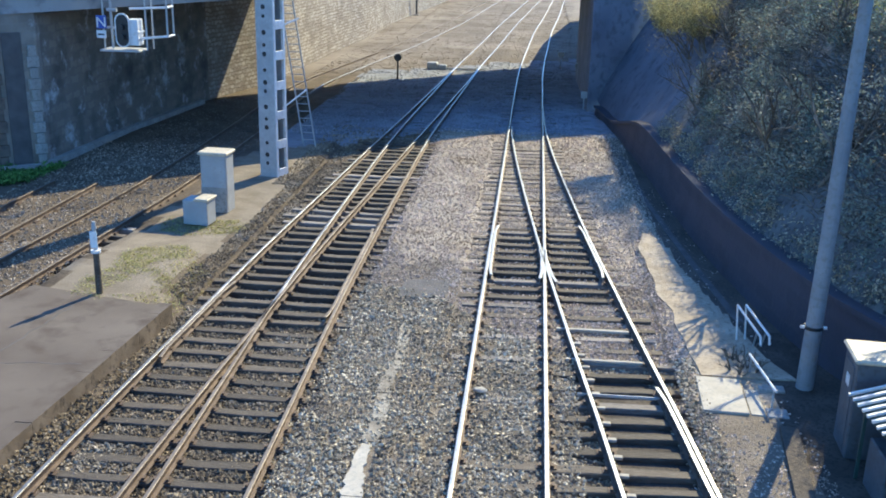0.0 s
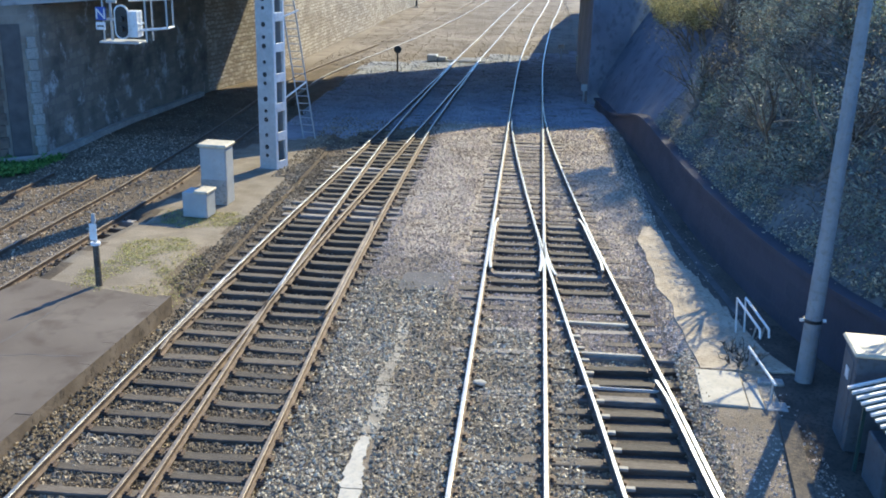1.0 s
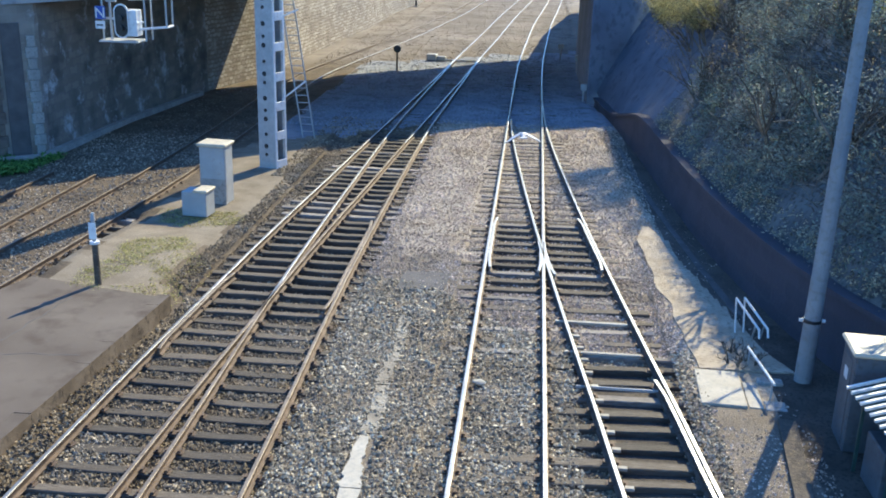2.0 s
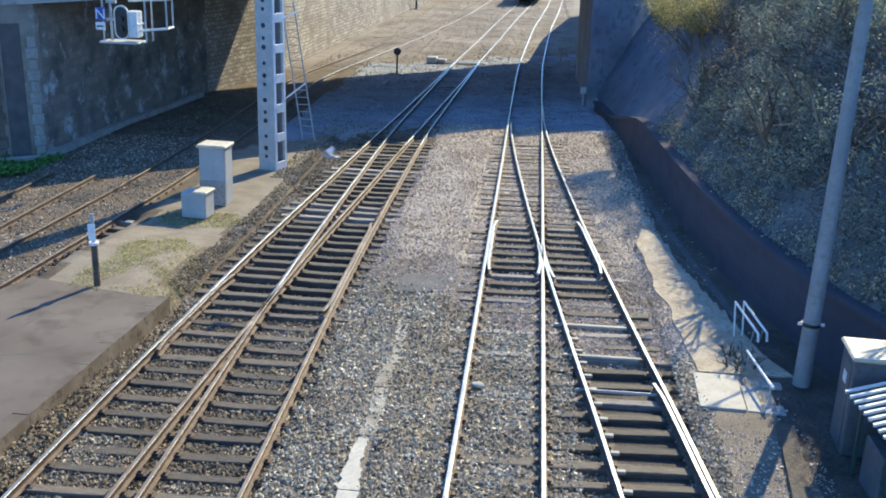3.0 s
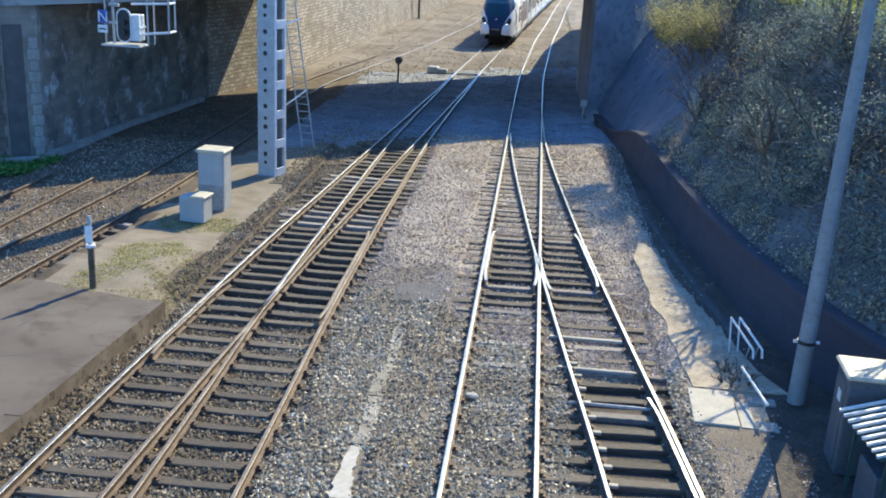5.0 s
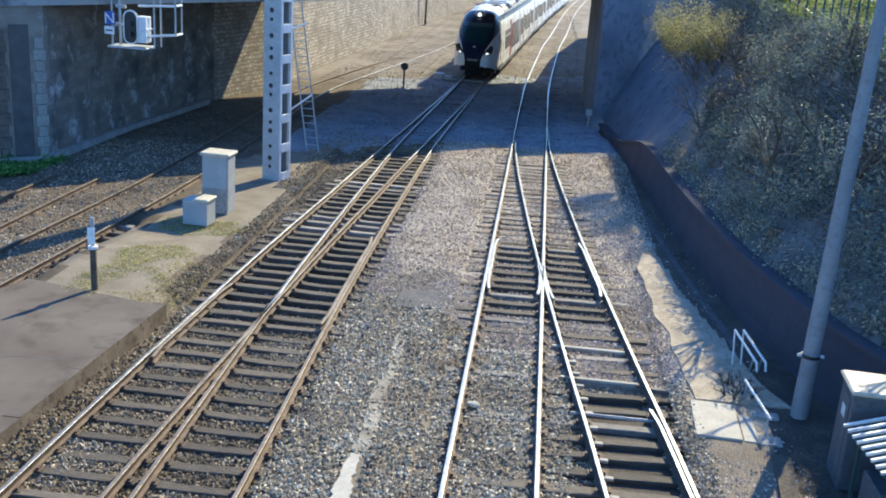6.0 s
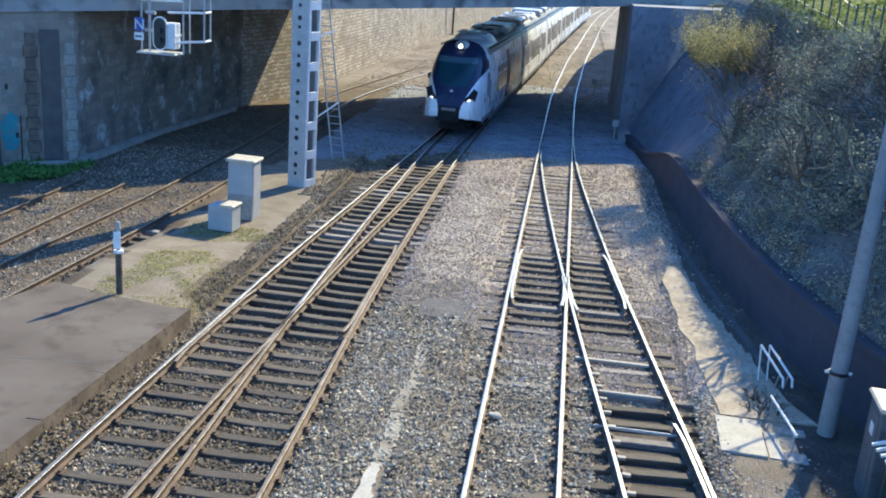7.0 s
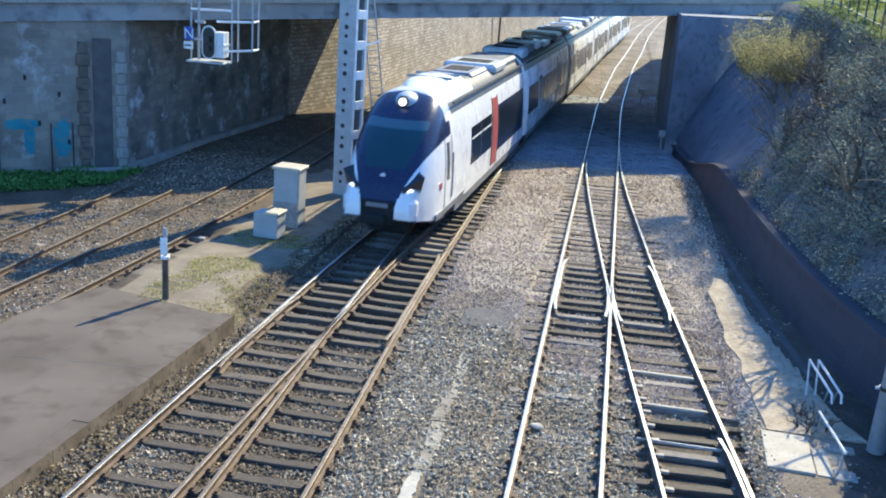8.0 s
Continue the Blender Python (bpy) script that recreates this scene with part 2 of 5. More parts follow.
# lighter copy of the stone for the open face, which gets more light
M_WALL_WING = masonry("weathered_wing_wall", (0.36, 0.315, 0.255), (0.25, 0.22, 0.185), (0.29, 0.26, 0.22), 0.5, 0.25, 0.5, stain=(0.15, 0.125, 0.10), pale=((0.56, 0.56, 0.55), 0.7))
# near-black bluish stone: the wall's shade is put into its colour
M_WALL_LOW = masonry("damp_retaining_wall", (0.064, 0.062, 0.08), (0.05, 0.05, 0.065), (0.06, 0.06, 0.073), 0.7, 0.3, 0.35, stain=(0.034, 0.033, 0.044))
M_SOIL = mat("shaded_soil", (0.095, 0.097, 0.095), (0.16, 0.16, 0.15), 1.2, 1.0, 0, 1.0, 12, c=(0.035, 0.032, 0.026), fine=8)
M_LEAF = mat("bramble_leaf", (0.13, 0.185, 0.15), (0.29, 0.31, 0.25), 0.45, 0.62, 0, 0, per="soft", spec=0.4, thin=0.3)
M_LEAF_YELLOW = mat("yellow_shrub_leaf", (0.225, 0.215, 0.10), (0.34, 0.30, 0.15), 1.5, 0.85, 0, 0, per="island", spec=0.15, thin=0.5)
M_TWIG = mat("dry_twig", (0.10, 0.088, 0.07), (0.20, 0.175, 0.14), 2, 0.8, 0, 0, per="island", spec=0.3)
M_POLE = mat("pole_concrete", (0.21, 0.225, 0.24), (0.29, 0.305, 0.315), 1.4, 0.8, 0, 0.2, 30, c=(0.21, 0.21, 0.2), fine=10)
M_TEAL = mat("teal_spray_paint", (0.02, 0.22, 0.28), (0.05, 0.30, 0.34), 1.5, 0.6, 0, 0.1, c=(0.12, 0.22, 0.24), fine=4)
T_WHITE = mat("train_white", (0.84, 0.84, 0.84), (0.88, 0.88, 0.87), 0.8, 0.28, 0, 0.02, c=(0.76, 0.76, 0.75), fine=3)
T_NAVY = mat("train_navy", (0.016, 0.024, 0.062), (0.022, 0.032, 0.078), 0.8, 0.25, 0, 0.02)
T_GREY = mat("train_grey", (0.20, 0.21, 0.23), (0.27, 0.28, 0.30), 1.0, 0.5, 0.2, 0.1, c=(0.13, 0.13, 0.14), fine=5)
T_SLATE = mat("train_slate_band", (0.06, 0.068, 0.08), (0.09, 0.10, 0.115), 1.0, 0.45, 0.1, 0.05)
T_DARK = mat("train_underframe", (0.014, 0.015, 0.016), (0.03, 0.03, 0.03), 2, 0.8, 0.0, 0.2, spec=0.2)
T_GLASS = mat("train_window_glass", (0.012, 0.018, 0.024), (0.018, 0.026, 0.034), 0.6, 0.16, 0, 0)
T_VISOR = mat("windscreen_shade_band", (0.06, 0.12, 0.15), (0.075, 0.14, 0.175), 0.6, 0.2, 0, 0)
T_DECK = mat("dark_roof_deck", (0.018, 0.022, 0.03), (0.035, 0.04, 0.05), 1.0, 0.6, 0, 0.1, c=(0.06, 0.065, 0.07), fine=4)
T_SCREEN = mat("train_windscreen_glass", (0.012, 0.05, 0.068), (0.018, 0.062, 0.082), 0.6, 0.16, 0, 0)
T_RED = mat("train_red_door", (0.40, 0.085, 0.08), (0.46, 0.11, 0.10), 1, 0.4, 0, 0.02)
T_LAMP = mat("headlamp_glow", (0.9, 0.9, 0.88), (0.95, 0.95, 0.92), 3, 0.2, 0, 0, emit=1.1)
M_STRIP = mat("weathered_trough_lid", (0.26, 0.225, 0.175), (0.40, 0.36, 0.29), 2.2, 0.95, 0, 0.6, 30, c=(0.17, 0.145, 0.11), fine=9, spec=0.2)
T_ROOF = mat("train_roof", (0.50, 0.52, 0.54), (0.62, 0.64, 0.65), 1.2, 0.4, 0.1, 0.1, c=(0.40, 0.41, 0.42), fine=6)
M_FEATHER = mat("grey_feathers", (0.42, 0.43, 0.45), (0.58, 0.58, 0.60), 20, 0.7, 0, 0, c=(0.2, 0.21, 0.24), fine=25)


# ---- mesh helpers ----
def part(name, bm, material, parent=None, label=""):
    """Links a bmesh as one mesh object under a thing or a part."""
    me = bpy.data.meshes.new(name)
    bm.to_mesh(me)
    bm.free()
    for m in material if isinstance(material, (list, tuple)) else (material,):
        me.materials.append(m)
    ob = new(name, me)
    ob.parent = parent
    if label:
        ob["label"] = label
    return ob


def empty(name, x=0, y=0, z=0, rz=0, **tags):
    ob = new(name)
    ob.empty_display_size = 0.2
    ob.matrix_basis = pose(x, y, z, 0, 0, rz)
    return tagged(ob, **tags)


def box(bm, x0, x1, y0, y1, z0, z1, bevel=0.0, m=None, idx=0):
    r = bmesh.ops.create_cube(bm, size=1)
    vs = r["verts"]
    for v in vs:
        v.co = Vector(((x0 + x1) / 2 + v.co.x * (x1 - x0), (y0 + y1) / 2 + v.co.y * (y1 - y0), (z0 + z1) / 2 + v.co.z * (z1 - z0)))
    if m is not None:
        bmesh.ops.transform(bm, matrix=m, verts=vs)
    for f in {f for v in vs for f in v.link_faces}:
        f.material_index = idx
    if bevel:
        es = list({e for v in vs for e in v.link_edges})
        bmesh.ops.bevel(bm, geom=es, offset=bevel, segments=1, affect="EDGES")
    return bm


def boxes(*rows, bevel=0.0):
    bm = bmesh.new()
    for r in rows:
        box(bm, *r, bevel=bevel)
    return bm


def tube(bm, a, b, r0, r1=None, n=10, cap=True):
    a, b = Vector(a), Vector(b)
    q = (b - a).to_track_quat("Z", "Y").to_matrix()
    r1 = r0 if r1 is None else r1
    rings = []
    for c, r in ((a, r0), (b, r1)):
        rings.append([bm.verts.new(c + q @ Vector((r * math.cos(k * math.tau / n), r * math.sin(k * math.tau / n), 0))) for k in range(n)])
    for k in range(n):
        bm.faces.new((rings[0][k], rings[0][(k + 1) % n], rings[1][(k + 1) % n], rings[1][k]))
    if cap:
        bm.faces.new(rings[0][::-1])
        bm.faces.new(rings[1])
    return bm


def tubes(rows, n=8):
    bm = bmesh.new()
    for r in rows:
        tube(bm, r[0], r[1], r[2], r[3] if len(r) > 3 else None, n)
    return bm


def prism(bm, ring, z0, z1):
    """A closed outline, counter-clockwise, raised from z0 to z1."""
    lo, hi = [bm.verts.new((x, y, z0)) for x, y in ring], [bm.verts.new((x, y, z1)) for x, y in ring]
    n = len(ring)
    for k in range(n):
        bm.faces.new((lo[k], lo[(k + 1) % n], hi[(k + 1) % n], hi[k]))
    bm.faces.new(hi)
    bm.faces.new(lo[::-1])
    return bm


def cloud(name, verts, faces, material):
    me = bpy.data.meshes.new(name)
    me.from_pydata(verts.tolist() if hasattr(verts, "tolist") else verts, [], faces.tolist() if hasattr(faces, "tolist") else faces)
    me.materials.append(material)
    return new(name, me)


def along(table, y):
    """Smooth value at y through rows of (y, value)."""
    ys, vs = [r[0] for r in table], [r[1] for r in table]
    if y <= ys[0]:
        return vs[0] + (y - ys[0]) * (vs[1] - vs[0]) / (ys[1] - ys[0])
    if y >= ys[-1]:
        return vs[-1] + (y - ys[-1]) * (vs[-1] - vs[-2]) / (ys[-1] - ys[-2])
    k = max(i for i in range(len(ys) - 1) if ys[i] <= y)
    d = lambda i: (vs[min(i + 1, len(vs) - 1)] - vs[max(i - 1, 0)]) / (ys[min(i + 1, len(ys) - 1)] - ys[max(i - 1, 0)])
    h, s = ys[k + 1] - ys[k], (y - ys[k]) / (ys[k + 1] - ys[k])
    return vs[k] * (1 + 2 * s) * (1 - s) ** 2 + d(k) * h * s * (1 - s) ** 2 + vs[k + 1] * s * s * (3 - 2 * s) + d(k + 1) * h * s * s * (s - 1)


# ---- the plan: centre lines of the tracks, x by y; z = 0 is the top of the rails ----
LINE_A = [(-40, -6.9), (0, -6.85), (12, -6.75), (16, -6.66), (20.5, -6.5), (24, -6.37), (27.5, -6.2), (31.5, -5.97), (35.5, -5.77), (38.5, -5.61), (42, -5.4), (46, -5.17), (50.6, -4.93), (55, -4.69), (64, -4.26), (74, -3.71), (78, -3.5), (95.5, -2.66), (112, -1.7), (135, -0.3), (170, 2.3), (220, 7.2), (300, 17), (360, 26)]
LINE_B = [(-40, -4.0), (0, -4.55), (12.7, -4.81), (16, -4.88), (19, -4.96), (22.6, -5.03), (27, -5.06), (32, -5.06), (39.5, -5.02), (48, -4.78), (56, -4.5), (63, -4.25), (67, -4.06)]
LINE_C = [(-40, -0.21), (0, -0.215), (30, -0.215), (60, -0.2), (68, -0.05), (75, 0.16), (90, 0.66), (100, 1.2), (111, 1.75), (136, 2.9), (170, 5.0), (220, 9.4), (300, 19)]
LINE_D = [(-40, 8.8), (0, 3.95), (13.7, 2.47), (16.2, 2.22), (19.3, 1.88), (23.3, 1.47), (27, 1.1), (32.4, 0.63), (38, 0.2), (42.6, -0.06), (48, -0.19), (50, -0.21)]
LINE_S = [(-40, -14.5), (10, -13.6), (20, -12.9), (25, -12.58), (31, -12.3), (40, -12.3), (48, -12.5), (54.8, -12.42), (62, -11.6), (70, -10.5), (78, -9.5), (88, -8.5), (100, -7.45), (124, -5.95), (150, -3.6), (200, 1)]
GAUGE = 0.752
WALL_R = [(4, 9.0), (10, 8.3), (15, 7.55), (17, 6.95), (19.6, 6.08), (23.4, 5.35), (26, 5.0), (30, 4.65), (38, 4.15), (45, 3.5), (50, 2.95)]


def ground_z(x, y):
    n = noise.noise((x * 0.6, y * 0.6, 0)) * 0.03
    z = -0.12
    if x < -11.1:
        # ditch added beside the siding to give a strip of shadow
        z = -0.45 if x > -11.8 and y < 27 else -0.145
    elif x < -7.9:
        t = max(0.0, min(1.0, (27 - y) / 6))
        z = -0.06 + 0.38 * t * t * (3 - 2 * t) * max(0, min(1, (-7.8 - x) / 0.9))
    elif x < -3.7:
        z = -0.225
        if y < 20.5 and x < -7.66 - 0.06 * (19.7 - y) + 0.28:
            z = -0.05
    elif x < -1.75:
        z = -0.1
    elif x < 1.0:
        z = -0.185
    elif x < 3.3:
        z = -0.265 if y < 19 else -0.185
    else:
        z = -0.08
    if y > 40 and -8.2 < x < 3:
        z = max(z, -0.152)
    # cribs with little ballast left in them
    a, b = along(LINE_A, y) - 0.7, along(LINE_B, y) + 0.72
    if 19.5 < y < 36 and a < x < b:
        z -= 0.09 * min(1.0, (y - 19.5) / 2, (36 - y) / 4)
    if 22.3 < y < 28.5 and -0.9 < x < along(LINE_D, y) + 0.7:
        z -= 0.06
    return z + n


# ---- ground ----
def ground_kind(x, y, wob):
    """Which surface lies at a place of the plan."""
    wall = along(WALL_R, y)
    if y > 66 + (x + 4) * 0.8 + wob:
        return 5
    # blue-grey bed follows the bridge's shadow; the darker left part paints deeper shade
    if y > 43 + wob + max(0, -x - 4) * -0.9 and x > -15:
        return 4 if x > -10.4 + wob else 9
    # dark earth paints the shade in the gaps between bare sleepers
    if y < 18.6 and abs(x - along(LINE_D, y)) < 0.62:
        return 2
    # dark earth paints the shade around the pole and cabinet
    if x > 4.9 + wob * 0.4 and y < 21:
        return 2
    # strip of painted shade, about as wide as the low wall's shadow
    if x > wall - 0.9 + wob * 0.3 and 17 < y < 48:
        return 8
    if -11 < x + wob < -8.15:
        return 1
    # index 7: sleeper shade painted into the sunken cribs
    if 19.5 < y < 36 and along(LINE_A, y) - 0.8 < x < along(LINE_B, y) + 0.8:
        return 7
    if 22.3 < y < 28.5 and -0.9 < x < along(LINE_D, y) + 0.7:
        return 7
    if x > 3.3 - wob * 0.8 and 17 + wob < y < 32 + wob * 3:
        return 3
    if y > 25 + wob * 8 and -4.0 < x < 3.2:
        return 6
    return 9 if x < -4.0 + wob else 0


def build_ground():
    xs = [-2500, -600, -120, -40] + [-24 + 0.3 * k for k in range(88)] + [2.4 + 0.12 * k for k in range(26)] + [5.6 + 0.3 * k for k in range(15)] + [12, 40, 120, 600, 2500]
    ys = [-2500, -500, -80, -20, 0, 6] + [9 + 0.25 * k for k in range(146)] + [46 + 2.0 * k for k in range(45)] + [150, 200, 400, 900, 2500]
    bm = bmesh.new()
    grid = []
    for y in ys:
        row = []
        for x in xs:
            z = ground_z(x, y) if -24 < x < 10.5 and -20 < y < 150 else -0.15
            row.append(bm.verts.new((x, y, z)))
        grid.append(row)
    for j in range(len(ys) - 1):
        for i in range(len(xs) - 1):
            f = bm.faces.new((grid[j][i], grid[j][i + 1], grid[j + 1][i + 1], grid[j + 1][i]))
            cx, cy = (xs[i] + xs[i + 1]) / 2, (ys[j] + ys[j + 1]) / 2
            wob = noise.noise((cx * 0.9, cy * 0.5, 3)) * 0.4
            f.material_index = ground_kind(cx, cy, wob)
            f.smooth = True
    tagged(part("ground", bm, [M_GROUND, M_SAND, M_SHADE_EARTH, M_SAND_PALE, M_BED_GREY, M_BED_FAR, M_BED_PALE, M_CRIB, M_SHADE_AND_KERB, M_BED_RUST]), "railway ground of brown ballast and sandy strips", "ground", kind="structure")


build_ground()


EDGE_X = lambda y: -7.66 - 0.06 * (19.7 - y)


def build_stones(name, count, x0, x1, y0, y1, size, lift, label, seed, keep=None, material=None):
    rng = np.random.default_rng(seed)
    u = rng.random(count)
    y = y0 + (y1 - y0) * u ** 1.7
    x = x0 + (x1 - x0) * rng.random(count)
    if keep is not None:
        ok = np.array([keep(a, b) for a, b in zip(x, y)])
        x, y = x[ok], y[ok]
    n = len(x)
    z = np.array([max(ground_z(a - 0.17, b), ground_z(a + 0.17, b)) for a, b in zip(x, y)]) + lift * rng.random(n)
    s = size * (0.55 + 0.9 * rng.random(n) ** 2)
    dirs = np.array([(1, 0, 0), (0, 1, 0), (-1, 0, 0), (0, -1, 0), (0, 0, 0.75), (0, 0, -0.75)], float)
    ang = rng.random(n) * math.tau
    ca, sa = np.cos(ang), np.sin(ang)
    jit = 0.65 + 0.7 * rng.random((n, 6, 1))
    p = dirs[None] * jit * s[:, None, None] + (rng.random((n, 6, 3)) - 0.5) * s[:, None, None] * 0.7
    px, py = p[..., 0] * ca[:, None] - p[..., 1] * sa[:, None], p[..., 0] * sa[:, None] + p[..., 1] * ca[:, None]
    v = np.stack([px + x[:, None], py + y[:, None], p[..., 2] + z[:, None]], -1).reshape(-1, 3)
    tri = np.array([(0, 1, 4), (1, 2, 4), (2, 3, 4), (3, 0, 4), (1, 0, 5), (2, 1, 5), (3, 2, 5), (0, 3, 5)])
    f = (tri[None] + 6 * np.arange(n)[:, None, None]).reshape(-1, 3)
    tagged(cloud(name, v, f, material or M_STONE), label, "gravel", kind="stuff")


# ---- rails, sleepers ----
RAIL = [(-0.07, -0.16), (0.07, -0.16), (0.07, -0.145), (0.012, -0.125), (0.012, -0.05), (0.036, -0.035), (0.036, -0.004), (0.028, 0.0), (-0.028, 0.0), (-0.036, -0.004), (-0.036, -0.035), (-0.012, -0.05), (-0.012, -0.125), (-0.07, -0.145)]


def rail(parent, line, side, y0, y1, top, name="rail", label="", drop=0.0, ends=0.0):
    """A rail beside a centre line; ends: how far its two tips turn away from the running rail."""
    n = max(4, int((y1 - y0) / (1.0 if y1 - y0 > 12 else 0.25)))
    bm = bmesh.new()
    rings = []
    for k in range(n + 1):
        y = y0 + (y1 - y0) * k / n
        d = (along(line, y + 0.2) - along(line, y - 0.2)) / 0.4
        e = max(0.0, 1 - min(y - y0, y1 - y) / 0.6)
        x = along(line, y) + side * math.sqrt(1 + d * d) - math.copysign(ends * e, side)
        c = math.cos(math.atan(d))
        rings.append([bm.verts.new((x + px * c, y - px * d * c, pz - drop)) for px, pz in RAIL])
    m = len(RAIL)
    for a, b in zip(rings, rings[1:]):
        for k in range(m):
            f = bm.faces.new((a[k], a[(k + 1) % m], b[(k + 1) % m], b[k]))
            f.material_index = 0 if k in (6, 7, 8) else 1
    bm.faces.new(rings[0])
    bm.faces.new(rings[-1][::-1])
    return part(name, bm, [top, M_RUST], parent, label)


def sleeper_mesh(material, name, seed):
    """A worn timber: a bar cut into lengths whose edges are chipped and whose top is dished."""
    rng = random.Random(seed)
    bm = bmesh.new()
    n, rings = 9, []
    for k in range(n + 1):
        x = -0.5 + k / n
        w0, w1 = 0.125 + rng.uniform(-0.016, 0.008), 0.125 + rng.uniform(-0.016, 0.008)
        h = -0.155 + rng.uniform(-0.012, 0.004)
        rings.append([bm.verts.new(p) for p in ((x, -w0, -0.34), (x, -w0, h - 0.016), (x, -w0 + 0.02, h), (x, w1 - 0.02, h), (x, w1, h - 0.016), (x, w1, -0.34))])
    for a, b in zip(rings, rings[1:]):
        for k in range(6):
            bm.faces.new((a[k], b[k], b[(k + 1) % 6], a[(k + 1) % 6]))
    bm.faces.new(rings[0])
    bm.faces.new(rings[-1][::-1])
    bmesh.ops.recalc_face_normals(bm, faces=bm.faces)
    me = bpy.data.meshes.new(name)
    bm.to_mesh(me)
    bm.free()
    me.materials.append(material)
    return me


SLEEPER = [sleeper_mesh(M_WOOD, "sleeper", k) for k in range(5)]
SLEEPER_PALE = [sleeper_mesh(M_WOOD_PALE, "sleeper_pale", k + 9) for k in range(4)]


def plate_mesh():
    bm = boxes((-0.17, 0.17, -0.08, 0.08, -0.156, -0.14), (-0.13, -0.085, -0.05, 0.05, -0.14, -0.10), (0.085, 0.13, -0.05, 0.05, -0.14, -0.10))
    me = bpy.data.meshes.new("base_plate")
    bm.to_mesh(me)
    bm.free()
    me.materials.append(M_RUST)
    return me


PLATE = plate_mesh()


def sleepers(parent, lines, y0, y1, pale=0.1, step=0.615, skip=None):
    rng = random.Random(len(parent.name) + int(y0))
    y = y0
    while y < y1:
        xs = [along(l, y) for l in lines]
        d = sum((along(l, y + 1) - along(l, y - 1)) / 2 for l in lines) / len(lines)
        if skip is None or not skip(y):
            lo, hi = min(xs) - 1.26 + rng.uniform(-0.12, 0.1), max(xs) + 1.26 + rng.uniform(-0.1, 0.12)
            ob = new("sleeper", rng.choice(SLEEPER_PALE if rng.random() < pale else SLEEPER))
            ob.parent = parent
            for l in lines if y < 31 else ():
                for g in (-GAUGE, GAUGE):
                    bp = new("base_plate", PLATE)
                    bp.parent, bp.matrix_basis = parent, pose(along(l, y) + g, y, 0.004, 0, 0, rng.uniform(-2, 2))
            ob.matrix_basis = Matrix.LocRotScale(((lo + hi) / 2, y, rng.uniform(-0.015, 0.008)), Euler((0, rng.uniform(-0.008, 0.008), -math.atan(d) * 0.8 + rng.uniform(-0.022, 0.022))), (hi - lo, rng.uniform(0.85, 1.12), 1))
        y += step + rng.uniform(-0.03, 0.03)


def build_tracks():
    left = empty("railway_track", label="curving railway turnout on dark wooden sleepers, rails part rusty", category="railway track", group="railway tracks", kind="structure")
    rail(left, LINE_A, -GAUGE, -6, 21, M_STEEL_DULL, label="dull grey rail")
    rail(left, LINE_A, -GAUGE, 21, 300, M_STEEL)
    # bright heads from y 38 paint the sky's gleam on rails in shade
    rail(left, LINE_A, GAUGE, -6, 38, M_RUST_TOP)
    rail(left, LINE_A, GAUGE, 38, 300, M_STEEL)
    rail(left, LINE_B, -GAUGE, 20.5, 66, M_STEEL)
    rail(left, LINE_B, -GAUGE, -6, 20.4, M_RUST_TOP, label="rust-brown rail")
    rail(left, LINE_B, GAUGE, -6, 38, M_RUST_TOP, label="rust-brown rail")
    rail(left, LINE_B, GAUGE, 38, 64, M_STEEL)
    rail(left, LINE_B, GAUGE - 0.085, 20.2, 27.2, M_RUST_TOP, "check_rail", "rusty check rail", ends=0.06)
    rail(left, LINE_A, -GAUGE + 0.085, 17.6, 22.2, M_RUST_TOP, "check_rail", "rusty check rail", ends=0.06)
    right = empty("railway_track", label="railway turnout with bright rails on half-buried wooden sleepers", category="railway track", group="railway tracks", kind="structure")
    rail(right, LINE_C, -GAUGE, -6, 300, M_STEEL)
    rail(right, LINE_C, GAUGE, -6, 48.5, M_STEEL)
    rail(right, LINE_D, -GAUGE, -6, 44, M_STEEL)
    rail(right, LINE_D, GAUGE, -6, 49, M_STEEL)
    rail(right, LINE_C, GAUGE, 49, 300, M_STEEL)
    rail(right, LINE_C, -GAUGE + 0.085, 23.7, 28.2, M_STEEL, "check_rail", "bright check rail", ends=0.06)
    rail(right, LINE_D, GAUGE - 0.085, 23.9, 28.5, M_STEEL, "check_rail", "bright check rail", ends=0.06)
    rail(right, LINE_C, GAUGE - 0.07, 23.6, 26.0, M_STEEL, "wing_rail", "bright wing rail", ends=0.05)
    rail(right, LINE_D, -GAUGE + 0.07, 23.4, 26.0, M_STEEL, "wing_rail", "bright wing rail", ends=0.05)
    rail(right, LINE_D, GAUGE - 0.1, 8, 17.6, M_STEEL, "check_rail", "bright check rail", ends=0.05)
    side = empty("railway_track", label="rusty siding track on brown ballast", category="railway track", group="railway tracks", kind="structure")
    rail(side, LINE_S, -GAUGE, -6, 200, M_RUST_TOP)
    rail(side, LINE_S, GAUGE, -6, 52, M_RUST_TOP)
    rail(side, LINE_S, GAUGE, 52, 200, M_STEEL)
    far = [(0, -15.5), (30, -15.2)]
    other = empty("railway_track", label="short rusty siding track ending by the wall", category="railway track", group="railway tracks", kind="structure")
    rail(other, far, GAUGE, -6, 31, M_RUST_TOP)
    rail(other, far, -GAUGE, -6, 31, M_RUST_TOP)
    return left, right, side, other, far


TRACKS = build_tracks()


# ---- left wall, bridge, right abutment ----
SKEW = Vector((1.0, 0.96, 0)).normalized()
NEAR = lambda x: 33.8 + (x + 17.0) * 0.96
FAR = lambda x: 56.3 + (x + 13.7) * 1.07
SOFFIT = lambda x: 5.316 + 0.0467 * (x + 17.0)


